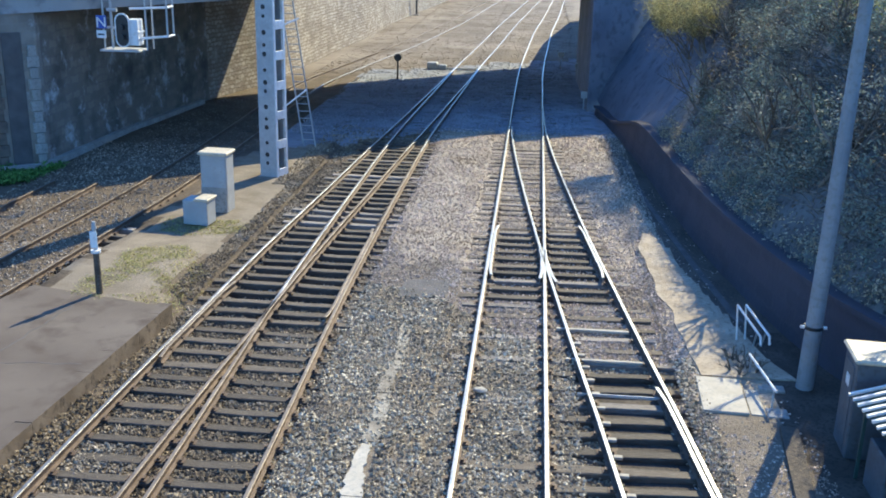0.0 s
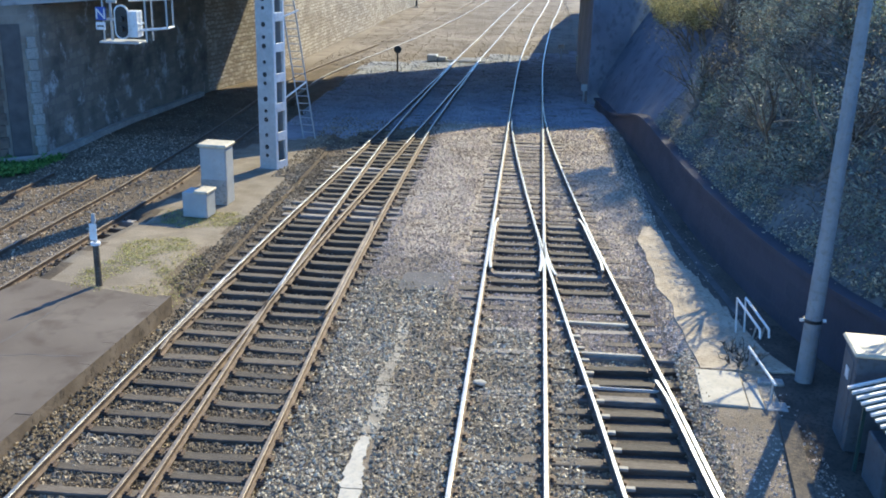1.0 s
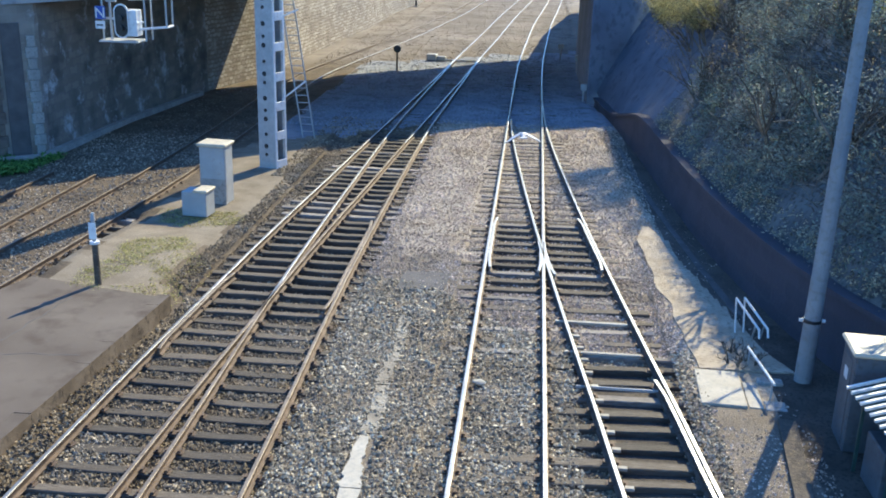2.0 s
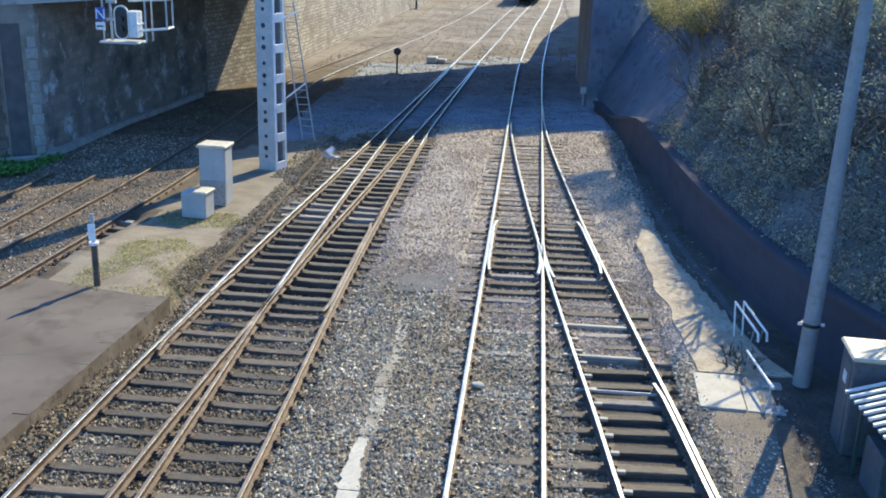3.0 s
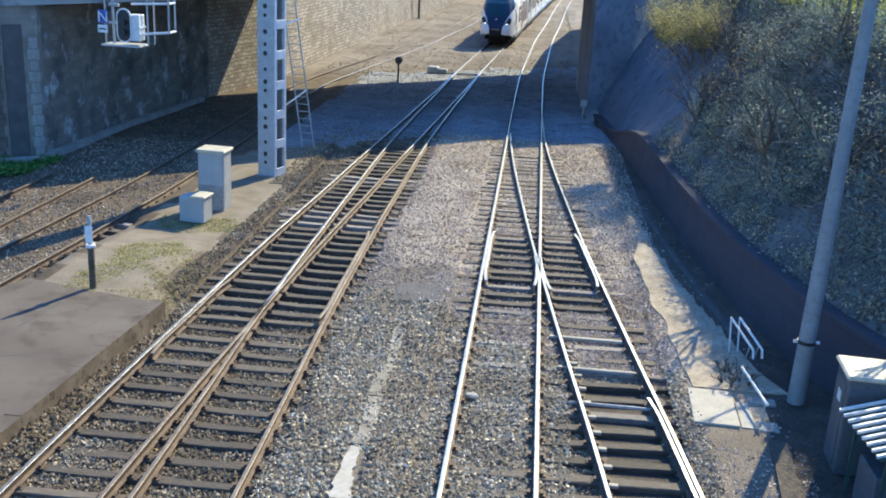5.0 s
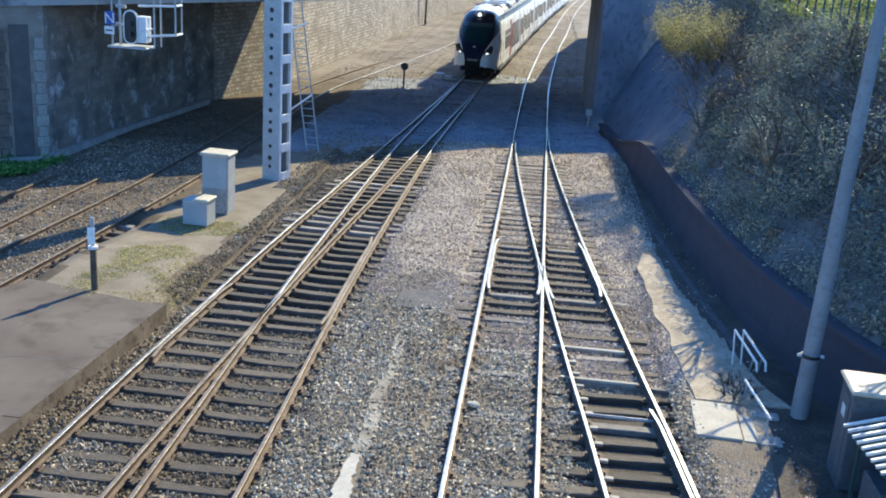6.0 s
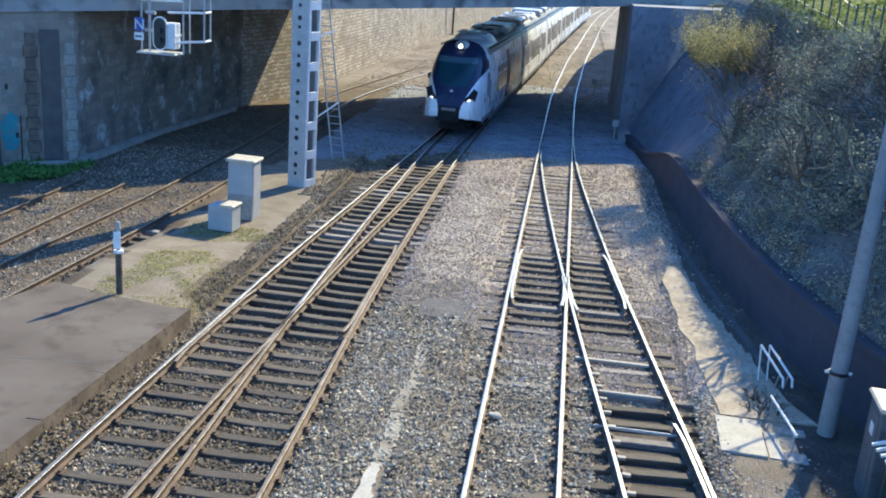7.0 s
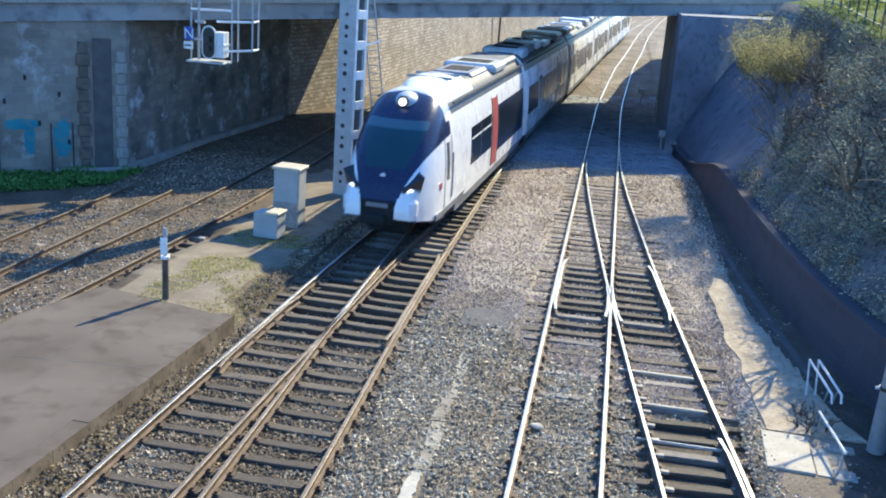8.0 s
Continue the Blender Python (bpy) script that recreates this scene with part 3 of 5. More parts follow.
def build_bridge():
    def slab(bm, x0, x1, ya, yb, z0, z1, steps=1):
        ring = [(x0, ya(x0)), (x1, ya(x1)), (x1, yb(x1)), (x0, yb(x0))]
        lo = [bm.verts.new((x, y, SOFFIT(x) + z0)) for x, y in ring]
        hi = [bm.verts.new((x, y, SOFFIT(x) + z1)) for x, y in ring]
        for k in range(4):
            bm.faces.new((lo[k], lo[(k + 1) % 4], hi[(k + 1) % 4], hi[k]))
        bm.faces.new(hi)
        bm.faces.new(lo[::-1])
        return bm

    top = empty("road_bridge", label="skewed concrete road bridge over the railway, sooty and in shade", category="bridge", kind="structure")
    off = lambda f, d: (lambda x: f(x) + d)
    part("deck", slab(bmesh.new(), -40, 40, off(NEAR, 0.35), off(FAR, -0.35), 0.25, 1.0), M_CONC_DARK, top)
    part("edge_beam", slab(bmesh.new(), -40, 40, NEAR, off(NEAR, 0.6), 0.0, 0.62), M_CONC_DARK, top)
    part("edge_beam", slab(bmesh.new(), -40, 40, off(FAR, -0.6), FAR, 0.0, 0.62), M_CONC_DARK, top)
    part("cornice", slab(bmesh.new(), -40, 40, off(NEAR, -0.25), off(NEAR, 0.5), 0.62, 0.86), M_CONC, top, "projecting concrete cornice")
    part("parapet", slab(bmesh.new(), -40, 40, off(NEAR, -0.02), off(NEAR, 0.35), 0.86, 1.3), M_CONC, top)
    part("parapet", slab(bmesh.new(), -40, 40, off(FAR, -0.35), off(FAR, 0.02), 0.86, 2.1), M_CONC, top)
    for k in range(1, 12):
        part("girder", slab(bmesh.new(), -17, 4, (lambda d: (lambda x: NEAR(x) + (FAR(x) - NEAR(x)) * d))(k / 12), (lambda d: (lambda x: NEAR(x) + (FAR(x) - NEAR(x)) * d + 0.5))(k / 12), -0.0, 0.27), M_CONC_DARK, top)


build_bridge()


def build_left_wall():
    # abutment face under the bridge and the long wall beyond
    bm = bmesh.new()
    ring = [(-17.42, NEAR(-17.42) + 0.3), (-17.3, 40), (-16.4, 48.8), (-21, 50), (-21, NEAR(-21) + 1.3)]
    prism(bm, ring, -0.6, 5.2)
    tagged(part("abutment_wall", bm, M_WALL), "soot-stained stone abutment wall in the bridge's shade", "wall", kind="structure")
    bm = bmesh.new()
    face = [(48.8, -16.4), (55, -14.95), (63, -14.6), (72, -14.35), (82, -13.75), (96, -13.6), (116, -12.4), (140, -10.6), (185, -7.5), (240, 0.5), (320, 14)]
    low, high, back = [], [], []
    for y, x in face:
        low.append(bm.verts.new((x, y, -0.6)))
        high.append(bm.verts.new((x - 0.35, y, 8.0)))
        back.append(bm.verts.new((x - 2.5, y, 8.0)))
    for k in range(len(face) - 1):
        bm.faces.new((low[k], high[k], high[k + 1], low[k + 1]))
        bm.faces.new((high[k], back[k], back[k + 1], high[k + 1]))
    bm.faces.new((low[0], back[0], high[0]))
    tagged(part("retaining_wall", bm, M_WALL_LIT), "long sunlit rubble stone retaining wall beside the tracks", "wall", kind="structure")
    bm = bmesh.new()
    prism(bm, [(-45, NEAR(-45) + 0.12), (-17.4, NEAR(-17.4) + 0.12), (-17.45, NEAR(-17.4) + 0.9), (-45, NEAR(-45) + 1.2)], -0.6, 1.0)
    for v in bm.verts:
        if v.co.z > 0.5:
            v.co.z = SOFFIT(v.co.x) - 0.004
    wing = tagged(part("wing_wall", bm, M_WALL_WING), "stained stone wing wall with teal graffiti near its foot", "wall", kind="structure")
    # weep holes and sprayed lettering shapes on the face
    rot = math.degrees(math.atan2(SKEW.y, SKEW.x))
    face_m = lambda x, z: pose(x, NEAR(x) + 0.12, z, 0, 0, rot)
    for x, z in ((-19.9, 3.3), (-20.4, 2.5), (-19.1, 2.7), (-19.6, 1.7), (-18.9, 1.0)):
        bm = bmesh.new()
        box(bm, -0.05, 0.05, -0.02, 0.05, -0.09, 0.09, m=face_m(x, z))
        part("weep_hole", bm, M_BLACK, wing)
    rng = random.Random(4)
    for x, z, w, h in ((-20.0, 1.68, 0.62, 0.2), (-19.85, 1.1, 0.2, 0.6), (-19.05, 1.15, 0.3, 0.72), (-20.9, 1.2, 0.3, 0.6), (-21.9, 1.3, 0.5, 0.5)):
        bm = bmesh.new()
        ring = [(w * math.copysign(abs(math.cos(k * math.tau / 28)) ** 0.6, math.cos(k * math.tau / 28)) * rng.uniform(0.72, 1.08), h * math.copysign(abs(math.sin(k * math.tau / 28)) ** 0.6, math.sin(k * math.tau / 28)) * rng.uniform(0.72, 1.08)) for k in range(28)]
        m = face_m(x, z)
        front, rear = [bm.verts.new(m @ Vector((u, -0.006, v))) for u, v in ring], [bm.verts.new(m @ Vector((u, 0.02, v))) for u, v in ring]
        for k in range(28):
            bm.faces.new((front[k], front[(k + 1) % 28], rear[(k + 1) % 28], rear[k]))
        bm.faces.new(front)
        part("graffiti_patch", bm, M_TEAL, wing)
    # flat dark panel stands in for the shade of a recess
    bm = bmesh.new()
    box(bm, -0.33, 0.33, -0.03, 0.1, 0.0, 4.7, 0.01, m=face_m(-18.02, -0.05))
    part("infill_panel", bm, M_DARK_SLAB, wing, "smooth dark rendered strip")
    # thin dark posts just before the wall's foot
    for x, z in ((-19.35, 0.95), (-18.82, 0.95), (-20.6, 0.9)):
        bm = bmesh.new()
        box(bm, -0.022, 0.022, -0.14, -0.1, -1.1, 0.75, m=face_m(x, z))
        part("drain_pipe", bm, M_BLACK, wing, "thin dark upright pipe")
    for x, w, mt, z1 in ((-18.5, 0.16, M_BROWN_STONE, 4.6), (-17.55, 0.14, M_CONC, 4.25)):
        bm = bmesh.new()
        for k in range(11):
            s = 0.07 if k % 2 else 0.0
            box(bm, -w - s, w + s, -0.1, 0.3, k * z1 / 11, (k + 1) * z1 / 11 - 0.014, 0.012, m=face_m(x, -0.05))
        tagged(part("wall_pilaster", bm, mt), "stone block pilaster at the corner of the abutment", "pilaster", kind="structure")
    bm = bmesh.new()
    prism(bm, [(-19.0, 31.3), (-17.15, 32.8), (-16.95, 40), (-16.2, 47.5), (-16.45, 47.5), (-17.2, 40), (-17.4, 33.0), (-19.2, 31.7)], -0.3, 0.08)
    tagged(part("kerb", bm, M_CONC), "low concrete kerb along the wall's foot", "kerb", kind="structure")


build_left_wall()


def wall_top(y):
    """The low wall runs out towards the abutment."""
    t = max(0.0, min(1.0, (y - 37) / 9))
    return 1.5 - 1.2 * t * t * (3 - 2 * t)


def build_right_side():
    # abutment and the low wall that runs from it towards the camera
    bm = bmesh.new()
    prism(bm, [(2.75, 49.6), (12, 56), (12, 100), (6.8, 110), (4.3, 90), (3.2, 74), (2.6, 62)], -0.6, 6.4)
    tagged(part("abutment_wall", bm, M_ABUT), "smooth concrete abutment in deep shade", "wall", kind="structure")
    bm = bmesh.new()
    rows = []
    ys = [4 + 1.5 * k for k in range(31)]
    for y in ys:
        x = along(WALL_R, y)
        t = wall_top(y)
        rows.append([bm.verts.new(c) for c in ((x, y, -0.5), (x + 0.08, y, t - 0.12), (x - 0.02, y, t - 0.12), (x - 0.02, y, t), (x + 0.42, y, t), (x + 0.5, y, -0.5))])
    for a, b in zip(rows, rows[1:]):
        for k in range(5):
            bm.faces.new((a[k], b[k], b[k + 1], a[k + 1]))
    bm.faces.new(rows[0])
    bm.faces.new(rows[-1][::-1])
    bmesh.ops.recalc_face_normals(bm, faces=bm.faces)
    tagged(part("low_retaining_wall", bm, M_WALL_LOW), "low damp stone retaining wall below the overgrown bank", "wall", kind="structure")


build_right_side()


def build_gutter():
    bm = bmesh.new()
    line = [(39.2, 3.55), (32.5, 3.85), (28.4, 4.2), (24.4, 4.6), (21.5, 4.95)]
    prism(bm, [(x - 0.05, y) for y, x in line] + [(x + 0.13, y) for y, x in line[::-1]], -0.3, -0.06)
    bmesh.ops.recalc_face_normals(bm, faces=bm.faces)
    tagged(part("gutter", bm, M_DARK_SLAB), "concrete gutter strip along the low wall", "gutter", kind="structure")


build_gutter()


def build_side_path():
    """Trodden sandy strip between the gravel and the shaded foot of the wall."""
    ys = [18.4 + 0.35 * k for k in range(29)]
    left = [(along([(17, 3.72), (19, 3.62), (22, 3.42), (25, 3.25), (28, 3.1)], y) + 0.16 * noise.noise((y * 0.8, 1, 9)), y) for y in ys]
    # the pale colour stops at the low wall's shade line
    right = [(along(WALL_R, y) - 0.95 + 0.12 * noise.noise((y * 0.9, 7, 9)), y) for y in ys]
    for k in range(8):
        t = 1 - (k / 8) ** 2
        (xa, y), (xb, _) = left[-8 + k], right[-8 + k]
        mid = (xa + xb) / 2 + 0.1
        left[-8 + k], right[-8 + k] = (mid + (xa - mid) * max(t, 0.25), y), (mid + (xb - mid) * max(t, 0.25), y)
    bm = bmesh.new()
    prism(bm, right + left[::-1], -0.3, -0.042)
    bmesh.ops.recalc_face_normals(bm, faces=bm.faces)
    tagged(part("path", bm, M_SAND_PALE), "smooth trodden sandy path beside the gravel", "path", kind="structure")


build_side_path()


def bank(u, y):
    """The overgrown slope: u = 0 at the low wall, 1 at its crest."""
    x0 = along(WALL_R, y) + 0.3
    far = max(0.0, min(1.0, (y - 38) / 10))
    width = 4.6 + 0.3 * math.sin(y * 0.2)
    foot = wall_top(y) - 0.1
    z = foot + (6.3 + far * 1.0 - foot) * (max(u, 0) ** 0.9 if u < 1 else 1 + (u - 1) * 0.12)
    return Vector((x0 + width * u, y, z + 0.25 * noise.noise((u * 4, y * 0.35, 7))))


def build_bank():
    bm = bmesh.new()
    us = [k / 10 for k in range(11)] + [1.5, 2.5, 5, 12]
    ys = [2 + 1.0 * k for k in range(50)]
    grid = [[bm.verts.new(bank(u, y)) for u in us] for y in ys]
    for j in range(len(ys) - 1):
        for i in range(len(us) - 1):
            f = bm.faces.new((grid[j][i], grid[j][i + 1], grid[j + 1][i + 1], grid[j + 1][i]))
            # index 2 paints the shade on the lower bank near the bridge
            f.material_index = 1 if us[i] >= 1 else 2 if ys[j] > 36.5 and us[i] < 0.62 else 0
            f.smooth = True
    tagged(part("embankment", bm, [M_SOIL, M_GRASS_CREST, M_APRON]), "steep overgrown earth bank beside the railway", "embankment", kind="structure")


build_bank()


def leaves(name, centres, spread, size, material, seed, label, category, per, flat=1.0):
    """Small folded leaves scattered round centres."""
    rng = np.random.default_rng(seed)
    n = len(centres) * per
    c = np.repeat(np.array(centres), per, 0) + rng.normal(size=(n, 3)) * np.array(spread)
    s = size * (0.5 + rng.random(n))[:, None]
    a = rng.normal(size=(n, 3)) * np.array((1, 1, flat))
    a /= np.linalg.norm(a, axis=1)[:, None]
    b = np.cross(a, rng.normal(size=(n, 3)) * np.array((flat, flat, 1)))
    b /= np.linalg.norm(b, axis=1)[:, None]
    v = np.stack([c - a * s, c + b * s * 0.45, c + a * s, c - b * s * 0.45], 1).reshape(-1, 3)
    f = np.arange(4 * n).reshape(-1, 4)
    return tagged(cloud(name, v, f, material), label, category, kind="stuff")


def build_bushes():
    rng = random.Random(5)
    pts = []
    for k in range(5200):
        y, u = rng.uniform(7, 47), 0.04 + 0.96 * rng.random()
        p = bank(u, y)
        if noise.noise((p.x * 0.8, y * 0.6, 21)) < -0.05 or (y > 33 and u < 0.62 * min(1, (y - 33) / 5)):
            continue
        lump = 0.25 + 0.75 * max(0, 0.5 + noise.noise((p.x * 0.5, y * 0.5, p.z * 0.5)))
        p += Vector((-0.5 * min(1, u * 2), 0, 0.8)) * rng.random() * lump * min(1.3, 0.4 + u * 4)
        pts.append(p)
    leaves("bramble_thicket", pts, (0.14, 0.14, 0.16), 0.042, M_LEAF, 2, "dense dark bramble and ivy thicket on the bank", "bushes", 25)
    pts = []
    for k in range(1500):
        y, u = rng.uniform(14, 44), rng.uniform(0.3, 1.0)
        p = bank(u, y)
        if noise.noise((p.x * 0.45, y * 0.3, 33)) > 0.12:
            pts.append(p + Vector((-0.45, 0, 0.75)) * rng.uniform(0.9, 1.7))
    leaves("dry_bramble", pts, (0.2, 0.2, 0.25), 0.03, M_TAN, 17, "dry tan bramble tops catching the sun", "bushes", 9)
    v, f = [], []
    for k in range(5200):
        y, u = rng.uniform(7, 47), 0.14 + 0.86 * rng.random() ** 0.9
        if y > 33 and u < 0.6 * min(1, (y - 33) / 5):
            continue
        p = bank(u, y)
        d = Vector((rng.gauss(-0.35, 0.4), rng.gauss(-0.2, 0.6), rng.uniform(0.2, 1.0))).normalized()
        length = rng.uniform(0.4, 1.0) + 0.7 * rng.random() * min(1.0, u * 1.5)
        for s in range(4):
            q = p + d * length / 4
            w = d.cross(Vector((0, 0, 1))).normalized() * (0.012 - 0.002 * s)
            t = w.cross(d)
            i = len(v)
            for e in (p + w, p - w * 0.5 + t, p - w * 0.5 - t, q + w, q - w * 0.5 + t, q - w * 0.5 - t):
                v.append(tuple(e))
            f += [(i, i + 1, i + 4, i + 3), (i + 1, i + 2, i + 5, i + 4), (i + 2, i, i + 3, i + 5)]
            p, d = q, (d + Vector((rng.gauss(0, 0.25), rng.gauss(0, 0.25), -0.22))).normalized()
    tagged(cloud("bramble_stems", v, f, M_TWIG), "tangled dry bramble stems on the bank", "bushes", kind="stuff")
    pts = []
    for k in range(150):
        a, r = rng.uniform(0, math.tau), rng.random() ** 0.5
        foot = Vector((5.9 + 0.9 * r * math.cos(a), 40.5 + 2.0 * r * math.sin(a), 4.6))
        lean = Vector((0.35 * math.cos(a) + rng.gauss(-0.1, 0.2), 0.4 * math.sin(a) + rng.gauss(0, 0.2), 1)).normalized()
        shoot = rng.uniform(1.2, 2.9) * (1 - 0.35 * r)
        for j in range(7):
            pts.append(foot + lean * shoot * (0.25 + 0.75 * j / 6) + Vector((rng.gauss(0, 0.08), rng.gauss(0, 0.08), rng.gauss(0, 0.06))))
    leaves("yellow_shrub", pts, (0.09, 0.09, 0.12), 0.032, M_LEAF_YELLOW, 4, "sunlit yellowish shrub at the top of the bank", "bush", 26)


build_bushes()


def build_bare_shrub(x, y, z, seed, height, limbs, forks):
    """A leafless shrub: tapered limbs that fork three times."""
    rng = random.Random(seed)
    ob = empty("bare_shrub", x, y, z, 0, label="leafless brown shrub with forked branches" + (" on the bank" if z > 1 else " by the pit"), category="shrub", group="bare shrubs")

    def grow(bm, p, d, length, r, depth):
        q = p + d * length
        tube(bm, p, q, r, r * 0.6, 5, False)
        if depth:
            for k in range(rng.choice((2, 3))):
                nd = (d + Vector((rng.gauss(0, 0.45), rng.gauss(0, 0.45), rng.gauss(0.1, 0.3)))).normalized()
                grow(bm, p.lerp(q, rng.uniform(0.6, 1.0)), nd, length * rng.uniform(0.55, 0.85), r * 0.58, depth - 1)

    for k in range(limbs):
        bm = bmesh.new()
        d = Vector((rng.gauss(-0.25, 0.35), rng.gauss(-0.1, 0.35), 1)).normalized()
        grow(bm, Vector((rng.uniform(-0.25, 0.25), rng.uniform(-0.25, 0.25), -0.2)), d, height * 0.42, 0.062 if forks == 3 and height > 1 else 0.035, forks)
        part("limb", bm, M_TWIG, ob)


for sx, sy, sd, sh in ((0.22, 26.0, 1, 3.0), (0.3, 23.2, 2, 2.6), (0.22, 34.6, 3, 2.2), (0.8, 29.0, 4, 2.4), (0.55, 37.0, 5, 2.4), (0.6, 21.0, 6, 2.6), (0.75, 41.0, 7, 2.4), (0.5, 40.0, 8, 2.6), (0.45, 41.5, 9, 2.4)):
    pt = bank(sx, sy)
    build_bare_shrub(pt.x, pt.y, pt.z, sd, sh, 3 if sy < 32 else 7, 3 if sy < 32 else 4)


build_bare_shrub(4.55, 18.75, -0.1, 21, 0.75, 5, 3)
build_bare_shrub(4.62, 19.3, -0.1, 22, 0.6, 5, 3)


# ---- platform ----
EDGE = lambda y: -7.68 - 0.06 * (19.7 - y)


def build_platform():
    top = empty("platform", label="asphalt station platform end with worn concrete edge stones", category="platform", kind="structure")
    bm = bmesh.new()
    prism(bm, [(-12.6, -12), (EDGE(-12) - 0.3, -12), (EDGE(19.5) - 0.3, 19.5), (-11.2, 20.3), (-11.9, 18.0)], -0.4, 0.345)
    part("surface", bm, M_ASPHALT, top)
    for x0, y0, x1, y1 in ((-12.3, 15.9, -8.25, 16.35), (-12.5, 12.2, -8.5, 12.5), (-10.1, 16.1, -9.75, 19.2)):
        bm = bmesh.new()
        n, left, right = 24, [], []
        across = Vector((y0 - y1, x1 - x0)).normalized()
        for k in range(n + 1):
            c = Vector((x0 + (x1 - x0) * k / n, y0 + (y1 - y0) * k / n)) + across * 0.07 * noise.noise((x0 + k * 0.37, y0, 2))
            w = 0.011 + 0.006 * noise.noise((k * 0.9, y0, 6))
            left.append(c + across * w)
            right.append(c - across * w)
        prism(bm, [tuple(p) for p in right] + [tuple(p) for p in left[::-1]], 0.3, 0.3475)
        bmesh.ops.recalc_face_normals(bm, faces=bm.faces)
        part("crack", bm, M_DARK_SLAB, top, "dark tarred crack")
    y = -12.0
    rng = random.Random(3)
    while y < 19.4:
        y2 = min(y + 1.0, 19.62)
        bm = bmesh.new()
        prism(bm, [(EDGE(y) - 0.298, y + 0.003), (EDGE(y), y + 0.003), (EDGE(y2), y2 - 0.003), (EDGE(y2) - 0.298, y2 - 0.003)], -0.4, 0.348 + rng.uniform(-0.006, 0.006))
        part("edge_stone", bm, [M_EDGE, M_ASPHALT], top).data.polygons[4].material_index = 1
        y += 1.0


build_platform()


# ---- mast with hanging signal ----
def build_mast():
    mast = empty("signal_mast", -9.0, 33.4, -0.1, 0, label="tall white-battened steel mast with round holes carrying a hanging signal", category="signal mast")
    w, d, h = 0.34, 0.34, 9.0
    turn = pose(0, 0, 0, 0, 0, -20)

    def column(name, label, mt, *rows, bevel=0.0):
        bm = bmesh.new()
        for r in rows:
            box(bm, *r, bevel=bevel)
        bmesh.ops.transform(bm, matrix=turn, verts=bm.verts)
        return part(name, bm, mt, mast, label)

    column("channel_web", "grey channel web pierced by round holes", M_GALV, (-w, w, -d, -d + 0.02, 0, h))
    column("channel_web", "grey channel web", M_GALV, (-w, -w + 0.02, -d + 0.02, d, 0, h))
    column("channel_web", "grey channel web", M_GALV, (-w + 0.02, w, d - 0.02, d, 0, h))
    for k in range(20):
        z = 0.4 + k * 0.42 + (0.12 if k % 3 == 0 else 0)
        bm = bmesh.new()
        tube(bm, (-0.02, -d - 0.012, z), (-0.02, -d + 0.005, z), 0.085 if k % 2 else 0.065, n=14)
        bmesh.ops.transform(bm, matrix=turn, verts=bm.verts)
        part("round_hole", bm, M_BLACK, mast)
    for y0 in (-d + 0.021, d - 0.1):
        column("corner_angle", "white corner angle", M_WHITE, (w - 0.08, w + 0.03, y0, y0 + 0.1, 0, h), bevel=0.006)
    for k in range(9):
        z = 0.02 + k * 1.02
        column("batten_plate", "", M_WHITE, (w - 0.02, w + 0.035, -d + 0.12, d - 0.1, z, z + 0.3), bevel=0.006)
    part("base_plinth", boxes((-0.5, 0.5, -0.42, 0.42, -0.25, 0.04), bevel=0.02), M_CONC, mast)
    part("cantilever_arm", boxes((-6.2, 0.2, -0.2, -0.1, 8.0, 8.12), (-6.2, 0.2, 0.1, 0.2, 8.0, 8.12), (-6.2, 0.2, -0.2, -0.1, 8.5, 8.62), (-6.2, 0.2, 0.1, 0.2, 8.5, 8.62), *[(-6.1 + k * 0.9, -6.04 + k * 0.9, -0.2, 0.2, 8.0, 8.6) for k in range(7)]), M_GALV, mast)
    # basket and signal head below the arm
    bx = -5.05
    bars = []
    for x in (bx - 0.75, bx + 0.75, bx + 1.5):
        bars.append(((x, -0.1, 8.1), (x, -0.1, 4.75 if x > bx + 1 else 4.25), 0.035))
        if x > bx:
            bars.append(((x, 0.5, 8.1), (x, 0.5, 4.75 if x > bx + 1 else 4.25), 0.035))
    for bar in bars:
        part("hanger", tubes([bar]), M_GALV, mast)
    for p0, p1 in (((bx + 0.2, -0.1, 5.65), (bx + 1.5, -0.1, 5.72)), ((bx + 0.2, -0.1, 4.62), (bx + 1.5, -0.1, 4.75)), ((bx + 1.5, -0.1, 5.72), (bx + 1.5, 0.5, 5.72)), ((bx + 1.5, -0.1, 4.75), (bx + 1.5, 0.5, 4.75)), ((bx - 0.75, -0.1, 6.0), (bx + 0.75, -0.1, 6.05))):
        part("basket_rail", tubes([(p0, p1, 0.042)]), M_WHITE, mast, "white-painted basket rail")
    part("basket_floor", boxes((bx - 0.85, bx + 0.55, -0.35, 0.5, 4.2, 4.27), bevel=0.01), M_GALV, mast)
    bm = bmesh.new()
    ring = []
    for s, z0 in ((1, 5.15), (-1, 4.62)):
        for k in range(13):
            a = (0 if s > 0 else math.pi) + k * math.pi / 12
            ring.append((0.26 * math.cos(a), z0 + 0.26 * math.sin(a) + (0.1 if s > 0 else 0)))
    def plate(bm, ring, y0, y1, scale):
        cz = sum(z for _, z in ring) / len(ring)
        lo = [bm.verts.new((bx + x * scale, y0, cz + (z - cz) * (1 - (1 - scale) * 0.45))) for x, z in ring]
        hi = [bm.verts.new((bx + x * scale, y1, cz + (z - cz) * (1 - (1 - scale) * 0.45))) for x, z in ring]
        for k in range(len(ring)):
            bm.faces.new((lo[k], lo[(k + 1) % len(ring)], hi[(k + 1) % len(ring)], hi[k]))
        bm.faces.new(lo)
